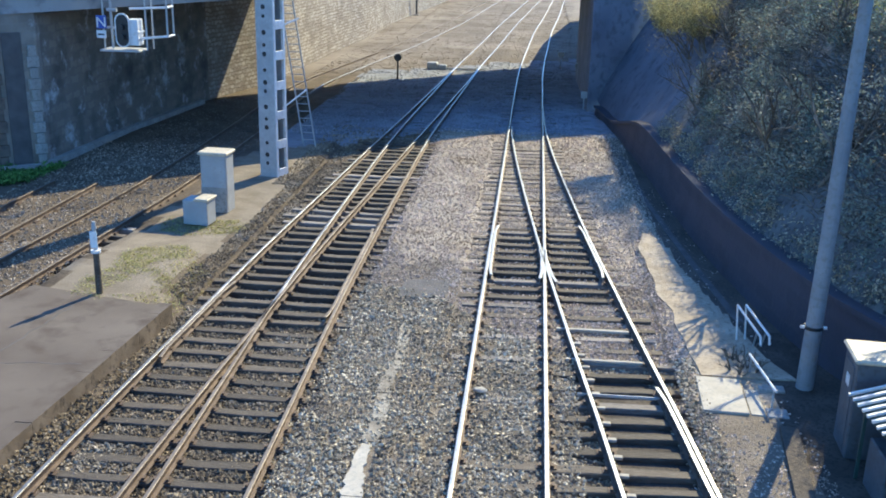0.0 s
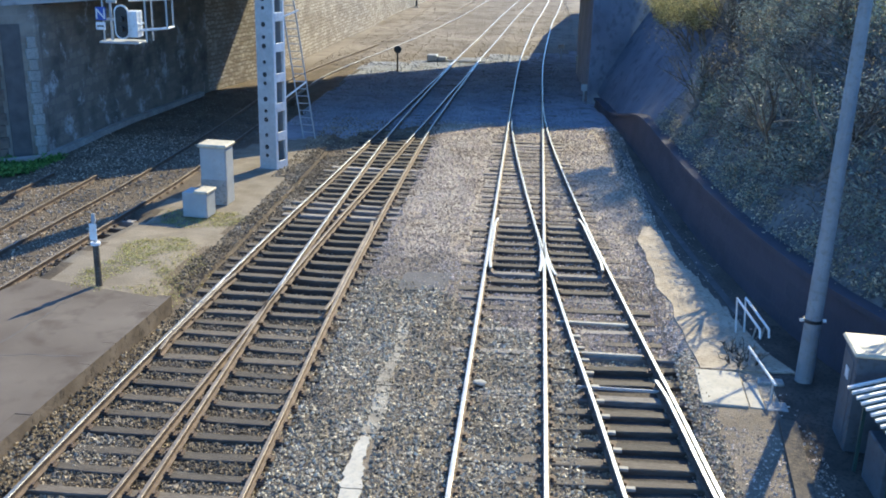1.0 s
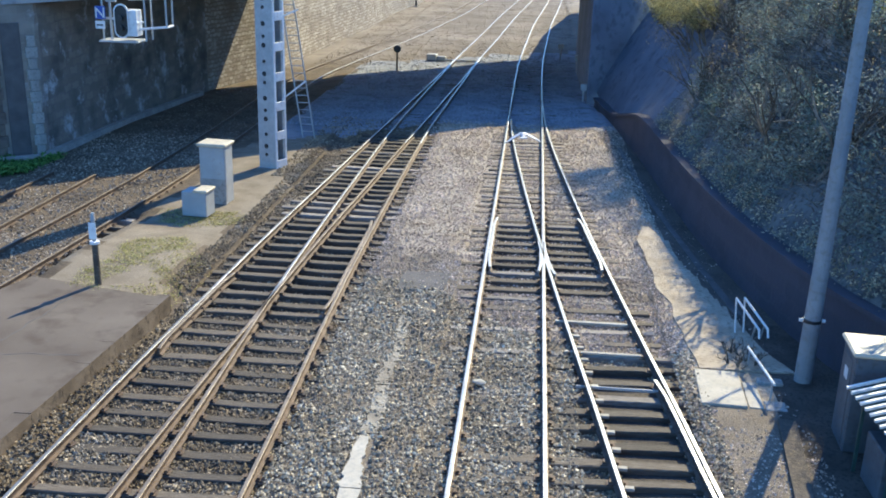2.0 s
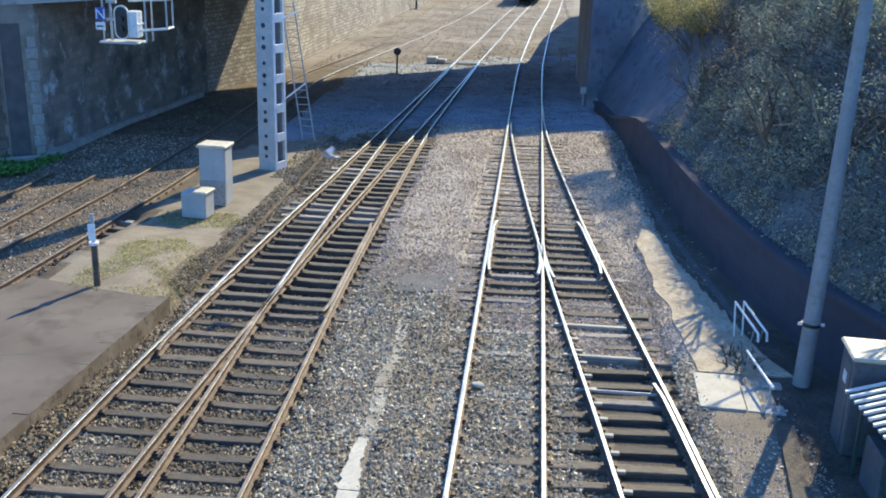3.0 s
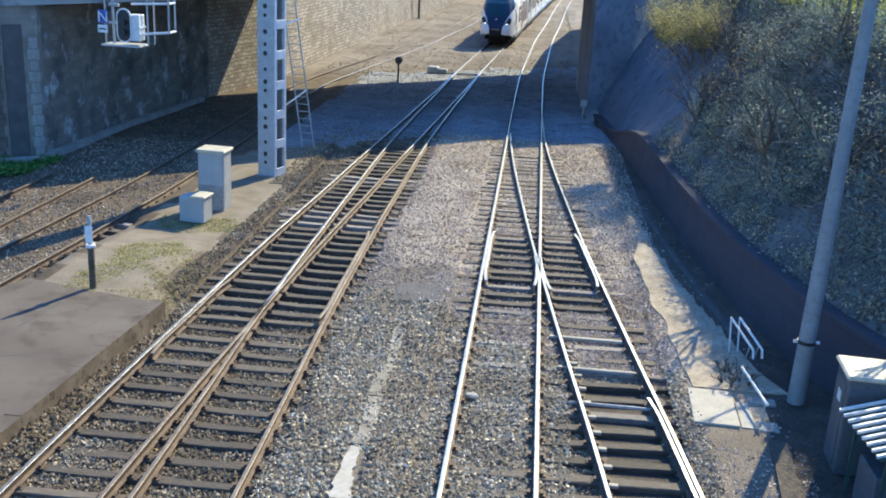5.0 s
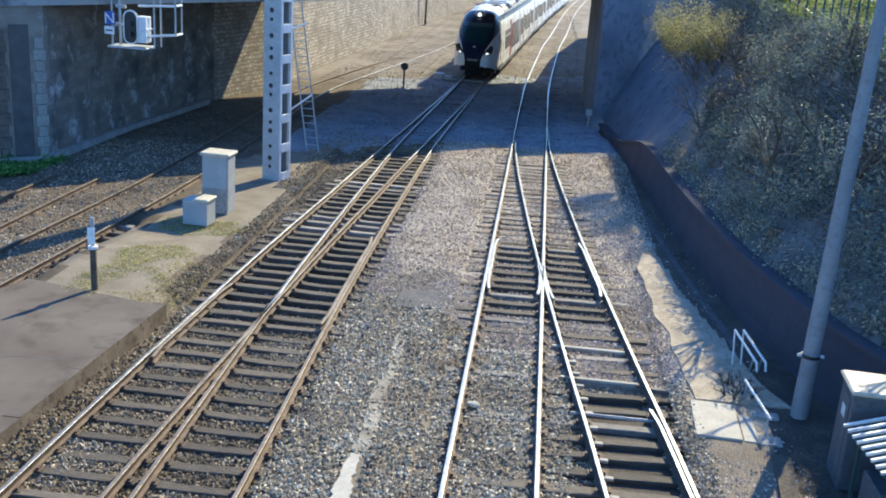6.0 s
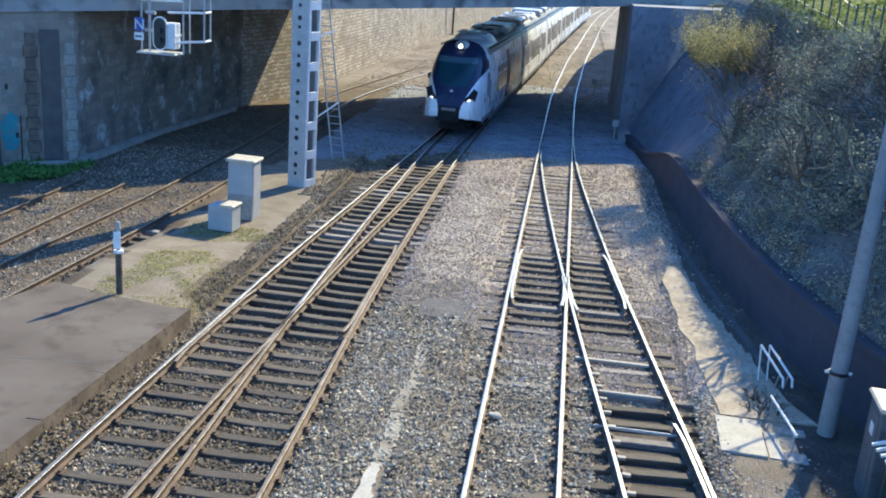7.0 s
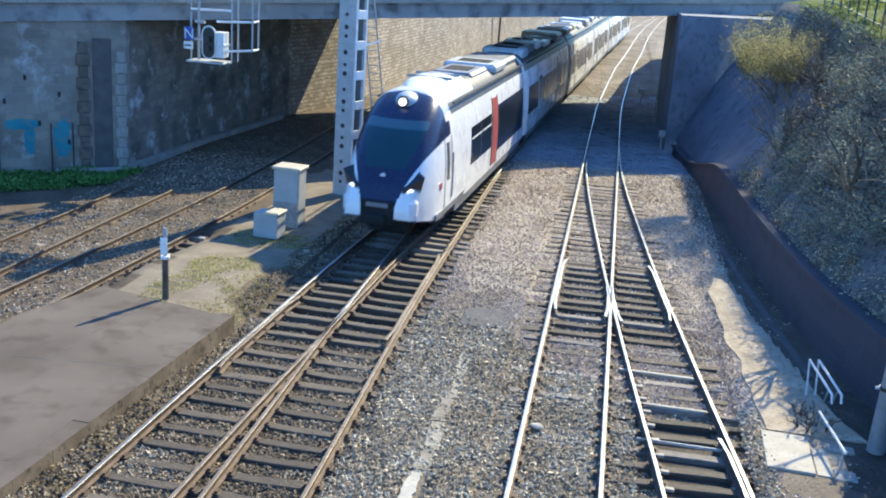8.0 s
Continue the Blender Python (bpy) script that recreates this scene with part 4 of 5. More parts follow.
        bm.faces.new(hi[::-1])
        return bm
    head = part("signal_target", plate(bm, ring, -0.34, -0.30, 1.0), M_WHITE, mast, "white-rimmed oval signal target")
    part("target_face", plate(bmesh.new(), ring, -0.352, -0.335, 0.82), M_BLACK, head, "black oval target face")
    for z in (4.72, 5.05):
        part("lamp_hood", tubes([((bx, -0.5, z), (bx, -0.35, z), 0.10, 0.09)], 14), M_BLACK, head)
    part("signal_case", boxes((bx + 0.12, bx + 0.52, -0.28, 0.2, 4.42, 5.3), bevel=0.02), M_WHITE, mast, "pale signal equipment case")
    part("case_shelf", boxes((bx + 0.1, bx + 0.56, -0.3, 0.22, 4.85, 4.9)), M_WHITE, mast)
    part("conduit", tubes([((bx - 0.42, -0.2, 4.3), (bx - 0.42, -0.2, 6.4), 0.05), ((bx - 0.55, -0.2, 5.6), (bx - 0.2, -0.2, 5.6), 0.06), ((bx - 0.6, -0.2, 5.0), (bx - 0.3, -0.2, 5.0), 0.05)]), M_GALV, mast)
    sign = part("number_plate", boxes((bx - 0.88, bx - 0.52, -0.4, -0.37, 4.98, 5.42), bevel=0.005), M_BLUE_SIGN, mast, "blue plate with a white letter")
    cu = bpy.data.curves.new("letter", "FONT")
    cu.body, cu.size, cu.extrude, cu.align_x = "N", 0.5, 0.004, "CENTER"
    cu.materials.append(M_WHITE)
    t = new("letter", cu)
    t.matrix_basis = pose(bx - 0.7, -0.412, 5.03, 90, 0, 0)
    dg = bpy.context.evaluated_depsgraph_get()
    me = bpy.data.meshes.new_from_object(t.evaluated_get(dg))
    bpy.data.objects.remove(t)
    lt = new("letter", me)
    lt.parent, lt.matrix_basis = sign, pose(bx - 0.7, -0.412, 5.03, 90, 0, 0)
    part("small_plate", boxes((bx - 0.9, bx - 0.56, -0.4, -0.37, 4.66, 4.92), bevel=0.005), M_WHITE, mast, "small white plate with unreadable marks")
    part("mark", boxes((bx - 0.85, bx - 0.62, -0.406, -0.398, 4.76, 4.81)), M_BLACK, mast)
    # stay bars and the service ladder
    part("stay_bar", tubes([((w, 0.1, 5.2), (w + 0.55, 0.5, 5.45), 0.03)]), M_WHITE, mast)
    part("stay_bar", tubes([((w, 0.1, 2.4), (w + 0.75, 0.6, 3.0), 0.03)]), M_WHITE, mast)
    lad = empty("service_ladder", -8.85, 38.4, -0.1, 0, label="leaning grey steel service ladder behind the mast", category="ladder")
    a, b = Vector((0, 0, 0)), Vector((-0.95, -0.5, 7.6))
    for dx in (-0.24, 0.24):
        part("stile", tubes([(a + Vector((dx, 0, 0)), b + Vector((dx, 0, 0)), 0.03)]), M_GALV, lad)
    for k in range(1, 26):
        p = a.lerp(b, k / 26)
        part("rung", tubes([(p + Vector((-0.24, 0, 0)), p + Vector((0.24, 0, 0)), 0.018)], 6), M_GALV, lad)


build_mast()


# ---- lineside boxes, posts ----
def build_lineside():
    b = empty("equipment_cabinet", -9.47, 28.55, -0.06, -4, label="tall grey metal lineside cabinet with cream lid", category="cabinet")
    part("body", boxes((-0.4, 0.4, -0.33, 0.33, 0, 1.78), bevel=0.02), M_GREY_BOX, b)
    part("lid", boxes((-0.46, 0.46, -0.4, 0.4, 1.78, 1.88), bevel=0.025), M_CREAM, b, "cream overhanging lid")
    part("lower_band", boxes((-0.405, 0.405, -0.335, -0.325, 0.02, 0.8)), M_CONC, b, "darker stained lower half")
    part("door", boxes((0.398, 0.41, -0.28, 0.28, 0.1, 1.7), bevel=0.004), M_GREY_BOX, b)
    b = empty("junction_box", -9.55, 27.0, -0.02, -6, label="low grey lineside junction box beside the cabinet", category="box")
    part("body", boxes((-0.38, 0.38, -0.3, 0.3, 0, 0.74), bevel=0.02), M_GREY_BOX, b)
    part("lid", boxes((-0.02, 0.42, -0.34, 0.34, 0.72, 0.8), bevel=0.02), M_CREAM, b, "pale hinged lid")
    p = empty("marker_post", -9.52, 20.05, 0.3, 0, label="short dark post with small white plates at the platform end", category="post")
    part("post", tubes([((0, 0, 0), (0, 0, 1.0), 0.075, 0.07)], 12), M_WOOD, p)
    part("cap", tubes([((0, 0, 1.0), (0, 0, 1.06), 0.11)], 12), M_WHITE, p)
    part("upper_tube", tubes([((0, 0, 1.06), (0, 0, 1.55), 0.045)], 10), M_GALV, p)
    part("plate", boxes((-0.09, 0.08, -0.065, -0.045, 1.12, 1.5), bevel=0.006), M_WHITE, p, "small white plate with unreadable marks")
    part("lamp", tubes([((0, 0, 1.55), (0, 0, 1.72), 0.06, 0.035)], 10), M_GALV, p)
    p = empty("marker_disc", -8.0, 58.0, -0.15, 0, label="small dark post with a round head by the tracks", category="post")
    part("post", tubes([((0, 0, 0), (0, 0, 1.2), 0.05)], 8), M_BLACK, p)
    part("disc", tubes([((0, -0.03, 1.35), (0, 0.03, 1.35), 0.22)], 14), M_BLACK, p)
    m = empty("point_machine", -6.3, 63.8, -0.16, -8, label="grey point machine with rods beside the turnout", category="point machine")
    part("case", boxes((-0.55, 0.1, -0.3, 0.3, 0, 0.42), bevel=0.05), M_GALV, m)
    part("motor", boxes((0.1, 0.7, -0.2, 0.25, 0, 0.3), bevel=0.05), M_GREY_BOX, m)
    part("rod", tubes([((0.7, 0, 0.1), (3.2, 0.3, 0.1), 0.04)]), M_GALV, m)
    part("rod", tubes([((0.7, -0.25, 0.08), (3.2, 0.05, 0.08), 0.04)]), M_GALV, m)


build_lineside()


def build_small_things():
    for x, y, h, w in ((1.74, 65.6, 1.15, 0.2), (2.62, 60.4, 1.1, 0.13), (2.6, 50.3, 0.9, 0.16)):
        b = empty("trackside_box", x, y, -0.16, -5, label="small grey box on a post beside the abutment", category="box", group="trackside boxes")
        part("post", tubes([((0, 0, 0), (0, 0, h), 0.045)], 8), M_GALV, b)
        part("box", boxes((-w, w, -0.14, 0.14, h - 0.32, h), bevel=0.02), M_GREY_BOX, b)
    p = empty("wall_post", -12.6, 105.5, -0.15, label="slim dark post standing before the long stone wall", category="post")
    part("post", tubes([((0, 0, 0), (0, 0, 5.5), 0.11, 0.09)], 10), M_BLACK, p)
    part("footing", boxes((-0.25, 0.25, -0.25, 0.25, -0.1, 0.12), bevel=0.03), M_CONC, p)
    bm = bmesh.new()
    bmesh.ops.create_icosphere(bm, subdivisions=2, radius=0.12, matrix=Matrix.Diagonal((1.25, 0.8, 0.5, 1)))
    for v in bm.verts:
        v.co *= 1 + 0.35 * noise.noise(v.co * 9)
    st = tagged(part("pale_stone", bm, M_CONC_PALE), "loose pale stone lying between the rails", "stone")
    st.matrix_basis = pose(-0.7, 17.2, -0.1, 0, 8, 25)


build_small_things()


# ---- right side things ----
def build_right_things():
    p = empty("utility_pole", 5.6, 18.15, -0.1, 0, label="tall grey concrete pole with metal band, standing by the low wall", category="pole")
    part("shaft", tubes([((0, 0, 0), (0.1, 0, 9.2), 0.17, 0.10)], 18), M_POLE, p)
    part("band", tubes([((0, 0, 1.28), (0, 0, 1.34), 0.182)], 18), M_BLACK, p)
    for s in (-1, 1):
        part("bolt", tubes([((s * 0.165, -0.02, 1.31), (s * 0.245, -0.02, 1.31), 0.035)], 8), M_WHITE, p)
    c = empty("equipment_cabinet", 6.22, 15.8, -0.1, -4, label="grey metal equipment cabinet with sunlit cream roof", category="cabinet")
    part("body", boxes((-0.62, 0.75, -0.42, 0.42, 0, 1.76), bevel=0.02), M_DARK_BOX, c)
    part("roof", boxes((-0.68, 0.82, -0.48, 0.48, 1.76, 1.84), bevel=0.03), M_CREAM, c, "cream metal roof")
    part("side_door", boxes((-0.635, -0.618, -0.26, 0.26, 0.1, 1.62), bevel=0.004), M_DARK_BOX, c)
    part("label_plate", boxes((-0.645, -0.63, -0.1, 0.1, 1.2, 1.4)), M_WHITE, c, "small worn plate")
    s = empty("slatted_shelter", 5.4, 14.2, -0.1, 0, label="small dark box under a canopy of white and green slats", category="shelter")
    part("box", boxes((0.25, 1.3, -0.35, 0.45, 0, 0.85), bevel=0.02), M_DARK_BOX, s)
    tilt = pose(-0.06, 0.74, 1.42, 0, -9, 16)

    def canopy(name_, x0, x1, y0, y1, z0, z1, mt, tag):
        bm = bmesh.new()
        box(bm, x0, x1, y0, y1, z0, z1)
        for v in bm.verts:
            v.co.x += v.co.y * 0.18
        bmesh.ops.transform(bm, matrix=tilt, verts=bm.verts)
        part(name_, bm, mt, s, tag)

    canopy("backboard", 0, 1.9, -1.5, 0.02, -0.03, 0.0, M_GREEN_DARK, "dark green canopy board")
    for k in range(9):
        canopy("slat", -0.03, 1.93, -0.042 - k * 0.175, 0.0 - k * 0.175, 0.004, 0.05, M_WHITE, "white slat")
    for x, y in ((0.3, -0.5), (0.15, 0.55), (1.5, -0.3), (1.5, 0.6)):
        part("leg", boxes((x, x + 0.05, y, y + 0.05, 0, 1.42)), M_GREEN_DARK, s)
    k = empty("trough_cover", 3.9, 17.55, -0.05, -3, label="pale concrete cover slab over a cable pit beside the track", category="slab")
    part("slab", boxes((-0.42, 0.42, -0.75, 0.75, -0.1, 0.02), bevel=0.01), M_CONC_PALE, k)
    part("side_slab", boxes((0.45, 0.72, -0.72, 0.35, -0.14, -0.01), bevel=0.01), M_CONC_PALE, k)
    part("pit_edge", boxes((0.75, 1.15, -0.75, -0.35, -0.14, -0.02), bevel=0.02), M_CONC, k)
    part("pit_edge", boxes((0.76, 1.25, 0.35, 0.6, -0.14, 0.02), bevel=0.02), M_CONC, k)
    part("pit", boxes((0.74, 1.25, -0.33, 0.33, -0.15, -0.06)), M_SOIL, k)
    h = empty("handrail", 4.7, 20.35, -0.1, label="pair of bent white metal handrails above the pit steps", category="handrail")
    for x, y in ((0.0, 0.0), (0.19, 0.05)):
        part("rail_bar", tubes([((x - 0.06, y + 0.02, 0.85), (x + 0.24, y - 1.03, 0.57), 0.026), ((x + 0.24, y - 1.03, 0.57), (x + 0.25, y - 1.08, 0.4), 0.026)]), M_WHITE, h)
        part("front_leg", tubes([((x - 0.06, y + 0.02, 0.85), (x, y, 0.0), 0.02)]), M_WHITE, h)
        part("back_leg", tubes([((x + 0.2, y - 0.88, 0.61), (x + 0.3, y - 0.25, 0.0), 0.02)]), M_GALV, h)
    h = empty("handrail", 4.7, 17.95, -0.1, label="straight white metal handrail beside the cover slab", category="handrail")
    part("rail_bar", tubes([((-0.07, 0.85, 0.4), (0.08, -0.88, 0.4), 0.026)]), M_WHITE, h)
    for y, x in ((0.7, -0.06), (-0.75, 0.07)):
        part("post", tubes([((x, y, -0.02), (x, y, 0.4), 0.02)]), M_GALV, h)
    kerb = bmesh.new()
    prism(kerb, [(4.2, 12.2), (4.5, 12.2), (5.0, 16.2), (4.7, 16.3)], -0.3, 0.02)
    tagged(part("kerb", kerb, M_SHADE_AND_KERB), "mossy concrete kerb beside the path", "kerb", kind="structure")


build_right_things()


def build_track_details():
    # white rods and planks of the diverging track
    for y, w, mt in ((20.6, 0.05, M_CONC_PALE), (18.95, 0.045, M_CONC_PALE), (17.35, 0.016, M_GALV)):
        x = along(LINE_D, y)
        bm = bmesh.new()
        box(bm, x - 0.95, x + 0.66, y - w, y + w, -0.16, -0.1, 0.008)
        tagged(part("tie_rod", bm, mt), "pale metal tie bar across the track", "rod", "track tie bars")
    # the chairs' pale colour paints their glint
    for k in range(12):
        y = 13.2 + k * 0.6
        x = along(LINE_D, y) - GAUGE + 0.12
        bm = bmesh.new()
        box(bm, x - 0.04, x + 0.12, y - 0.05, y + 0.05, -0.155, -0.1, 0.01)
        tagged(part("rail_chair", bm, M_CONC_PALE), "pale rail chair beside the rail", "rail chair", "rail chairs")
    rng = random.Random(9)

    def strip(y0, y1, w0, w1, mt, z, label):
        left, right, n = [], [], 16
        for k in range(n + 1):
            y = y0 + (y1 - y0) * k / n
            w = (w0 + (w1 - w0) * k / n) * rng.uniform(0.75, 1.2)
            c = -2.5 + 0.04 * math.sin(y * 2.1)
            left.append((c - w, y))
            right.append((c + w * rng.uniform(0.8, 1.1), y))
        bm = bmesh.new()
        prism(bm, right + left[::-1], -0.3, z)
        tagged(part("cable_trough_slab", bm, mt), label, "slab", "trough lids")

    strip(9.0, 13.1, 0.2, 0.19, M_CONC_PALE, -0.05, "pale concrete cable trough lid half buried in gravel")
    strip(13.13, 14.75, 0.19, 0.09, M_CONC_PALE, -0.05, "pale concrete cable trough lid half buried in gravel")
    strip(14.9, 16.75, 0.13, 0.16, M_STRIP, -0.072, "sandy cable trough lid half buried in gravel")
    strip(16.8, 18.3, 0.15, 0.1, M_STRIP, -0.076, "sandy cable trough lid half buried in gravel")
    strip(18.4, 20.3, 0.1, 0.15, M_STRIP, -0.074, "sandy cable trough lid half buried in gravel")
    bm = bmesh.new()
    prism(bm, [(-3.0, 21.9), (-1.85, 22.1), (-1.8, 23.3), (-2.95, 23.2)], -0.3, -0.078)
    tagged(part("buried_slab", bm, M_DARK_SLAB), "dark slab flush with the gravel", "slab")


build_track_details()


# ---- train ----
ROOF, FLOOR = 4.3, 0.72


def nose_profile(s):
    """Half width, roof height and floor height of the leading car, s metres behind its tip."""
    t = min(1.0, s / 3.2)
    top = 1.62 + (ROOF - 1.62) * (1 - (1 - t) ** 1.7)
    if s < 0.25:
        top = 1.42 + (top - 1.42) * (s / 0.25) ** 0.5
    u = min(1.0, s / 2.4)
    half = 0.95 + 0.47 * (1 - (1 - u) ** 2.2)
    return half, top


def section(half, top, low, n, k):
    """Point k of n round a car's outline, from the lower left over the roof to the lower right."""
    a = math.pi * (1 - k / (n - 1))
    c, s = math.cos(a), math.sin(a)
    shoulder = 0.5
    x = half * math.copysign(abs(c) ** shoulder, c)
    z = low + (top - low) * abs(s) ** 0.62
    return x, z


def car_shell(car, length, nose):
    n, low = (131, FLOOR) if nose else (41, FLOOR)
    stations = ([0.0, 0.04, 0.1, 0.17, 0.25] + [0.28 + 0.027 * k for k in range(137)] + [4.0 + 0.5 * k for k in range(int((length - 4) / 0.5))] + [length]) if nose else [0.12 + (length - 0.24) * k / 24 for k in range(25)]
    kinds = {}
    rings = []
    for s in stations:
        half, top = nose_profile(s) if nose else (1.42, ROOF)
        base = low + 0.3 * max(0.0, 1 - s / 1.6) if nose else low
        rings.append([Vector((*(lambda p: (p[0], s, p[1]))(section(half, top, base, n, k)),)) for k in range(n)])

    def kind(p, half):
        r = abs(p.x) / half
        if nose and p.y < 3.5:
            corner = 0.07 * (max(0.0, abs(p.z - 2.98) - 0.47) / 0.15) ** 2
            if 2.36 < p.z < 3.6 and r < 0.53 + 0.13 * (p.z - 2.36) - corner and p.y < 2.3:
                return "windscreen" if p.z < 3.36 else "windscreen_band"
            if p.z > 3.5 and p.y > 2.7 + 0.35 * (1 - r):
                return "roof_shell" if r < 0.8 else "body_shell"
            edge = 0.52 + max(0.0, (p.z - 1.4)) * 0.24
            if p.z > 1.5 and r < min(0.985, edge) and p.y < 3.1:
                return "nose_mask"
            if r < 0.56 and p.z < 1.7:
                return "coupler_bay"
            return "body_shell"
        if p.z > 3.95:
            return "roof_shell" if nose and p.y < 7.6 else "roof_deck"
        if p.z > 3.62:
            return "cant_rail"
        return "body_shell"

    for a, b in zip(rings, rings[1:]):
        for k in range(n - 1):
            mid = (a[k] + a[k + 1] + b[k] + b[k + 1]) / 4
            half = nose_profile(mid.y)[0] if nose else 1.42
            kinds.setdefault(kind(mid, half), []).append((a[k], b[k], b[k + 1], a[k + 1]))
    kinds.setdefault("body_shell", []).append(tuple(rings[0]))
    kinds.setdefault("body_shell", []).append(tuple(rings[-1][::-1]))
    return kinds


CAR_LEN = 17.6


def build_car(name, kind, nose, label):
    car = empty(name, label=label, category="train", group="train cars")
    body = {"white": T_WHITE, "navy": T_NAVY, "grey": T_GREY}[kind]
    mats = {"body_shell": body, "roof_shell": T_ROOF, "cant_rail": T_SLATE, "roof_deck": T_DECK, "windscreen_band": T_VISOR, "nose_mask": T_NAVY, "coupler_bay": T_DARK, "windscreen": T_SCREEN}
    tags = {"roof_shell": "silver roof", "cant_rail": "slate grey cant rail band", "roof_deck": "dark roof deck", "windscreen_band": "paler sun band across the windscreen", "nose_mask": "dark navy nose mask", "windscreen": "large tinted windscreen"}
    for k, faces in car_shell(car, CAR_LEN, nose).items():
        bm = bmesh.new()
        for f in faces:
            bm.faces.new([bm.verts.new(v) for v in f])
        bmesh.ops.remove_doubles(bm, verts=bm.verts, dist=0.0005)
        bmesh.ops.recalc_face_normals(bm, faces=bm.faces)
        for f in bm.faces:
            f.smooth = True
        part(k, bm, mats[k], car, tags.get(k, ""))
    start = 4.2 if nose else 0.9
    # side windows, doors
    def side(name_, y0, y1, z0, z1, mt, tag="", out=1.425, parent=car):
        got = []
        for s in (-1, 1):
            bm = bmesh.new()
            box(bm, min(s * (out - 0.05), s * (out + 0.02)), max(s * (out - 0.05), s * (out + 0.02)), y0, y1, z0, z1)
            bmesh.ops.subdivide_edges(bm, edges=[e for e in bm.edges if abs(e.verts[0].co.z - e.verts[1].co.z) > 0.2], cuts=5, use_grid_fill=True)
            roof = nose_profile(y0)[1] if nose else ROOF
            for v in bm.verts:
                rise = max(0.0, (v.co.z - FLOOR) / (roof - FLOOR)) ** (1 / 0.62)
                v.co.x += s * 1.42 * (math.sqrt(math.sqrt(max(0.02, 1 - min(1.0, rise) ** 2))) - 1)
            got.append(part(name_, bm, mt, parent, tag))
        return got
    if nose:
        side("cab_door", 2.35, 3.1, 0.95, 3.0, T_WHITE, "narrow white cab door", 1.412)
        side("cab_window", 2.5, 2.85, 1.75, 2.9, T_SLATE, "narrow tinted cab door window", 1.418)
        for yy in (2.31, 3.1):
            side("door_seam", yy, yy + 0.04, 0.95, 3.05, T_GREY, "", 1.414)
        side("handrail", 3.28, 3.33, 1.1, 2.5, T_GREY, "upright grey grab rail", 1.43)
        side("sill_band", 1.4, 5.2, 0.74, 0.92, T_GREY, "stained grey lower band", 1.416)
        side("maker_plate", 1.75, 2.0, 1.62, 1.8, T_RED, "small reddish plate with unreadable marks", 1.40)
        side("window_band", 11.15, 17.2, 1.25, 3.0, T_NAVY, "dark navy band round the windows", 1.414)
    doors = (9.95,) if nose else (4.2, 11.8)
    for d in doors:
        w = 1.05 if nose else 1.35
        side("passenger_door", d, d + w, 0.85, 3.35, T_RED if nose else T_WHITE, "red sliding door" if nose else "white sliding door", 1.42)
        if not nose:
            side("door_window", d + 0.15, d + 0.58, 1.9, 3.0, T_GLASS, "", 1.427)
            side("door_window", d + 0.77, d + 1.2, 1.9, 3.0, T_GLASS, "", 1.427)
        side("door_frame", d - 0.09, d - 0.01, 0.85, 3.4, T_DARK if nose else T_GREY, "", 1.414)
        side("door_frame", d + w + 0.01, d + w + 0.09, 0.85, 3.4, T_DARK if nose else T_GREY, "", 1.414)
    spans = [(6.1, 1.7), (7.95, 1.75), (11.3, 1.7), (13.15, 1.7), (15.0, 1.7)] if nose else [(0.9, 1.5), (2.5, 1.5), (5.85, 1.4), (7.35, 1.4), (8.85, 1.4), (10.35, 1.2), (13.45, 1.5), (15.05, 1.4)]
    for y, w in spans:
        side("side_window", y, y + w, 1.6, 2.85, T_GLASS, "dark tinted window", 1.42)
        if nose and y < 9:
            side("window_bar", y + 0.02, y + w - 0.02, 2.44, 2.5, T_WHITE, "white window bar", 1.424)
    side("skirt", start, CAR_LEN - 0.5, 0.42, 0.74, T_GREY, "grey underframe skirt", 1.36)
    # running gear
    for yb in ((4.6, CAR_LEN - 3.2) if nose else (2.6, CAR_LEN - 2.6)):
        part("bogie_frame", boxes((-1.15, 1.15, yb - 1.5, yb + 1.5, 0.35, 0.62), bevel=0.03), T_DARK, car)
        for dy in (-1.15, 1.15):
            for sx in (-1, 1):
                part("wheel", tubes([((sx * 0.69, yb + dy, 0.43), (sx * 0.82, yb + dy, 0.43), 0.43)], 20), T_DARK, car)
                part("axle_box", boxes((sx * 1.05 - 0.12, sx * 1.05 + 0.12, yb + dy - 0.2, yb + dy + 0.2, 0.3, 0.6), bevel=0.03), T_GREY, car)
    # roof equipment
    rng = random.Random(len(name) + len(kind))
    y = 8.4 if nose else 0.8
    while y < CAR_LEN - 1.4:
        l = rng.uniform(1.4, 3.0)
        h = rng.uniform(0.12, 0.34)
        w = rng.uniform(0.75, 1.08)
        if y + l > CAR_LEN - 0.4:
            break
        bm = bmesh.new()
        box(bm, -w, w, y, y + l, 4.05, 4.22 + h, 0.1)
        unit = part("roof_unit", bm, rng.choice((T_ROOF, T_ROOF, T_WHITE, T_GREY)), car)
        if rng.random() < 0.7:
            part("grille", boxes((-w * 0.6, w * 0.6, y + l * 0.25, y + l * 0.75, 4.22 + h - 0.02, 4.235 + h)), T_DARK, unit, "dark roof grille")
        y += l + rng.uniform(0.15, 0.7)
    for sx in (-1, 1):
        part("roof_pipe", tubes([((sx * 1.2, 3.6 if nose else 0.5, 3.96), (sx * 1.2, CAR_LEN - 0.5, 3.96), 0.035)], 6), T_DARK, car)
    part("gangway", boxes((-0.85, 0.85, CAR_LEN - 0.1, CAR_LEN + 0.45, 0.7, 3.5), bevel=0.05), T_DARK, car, "black corridor bellows")
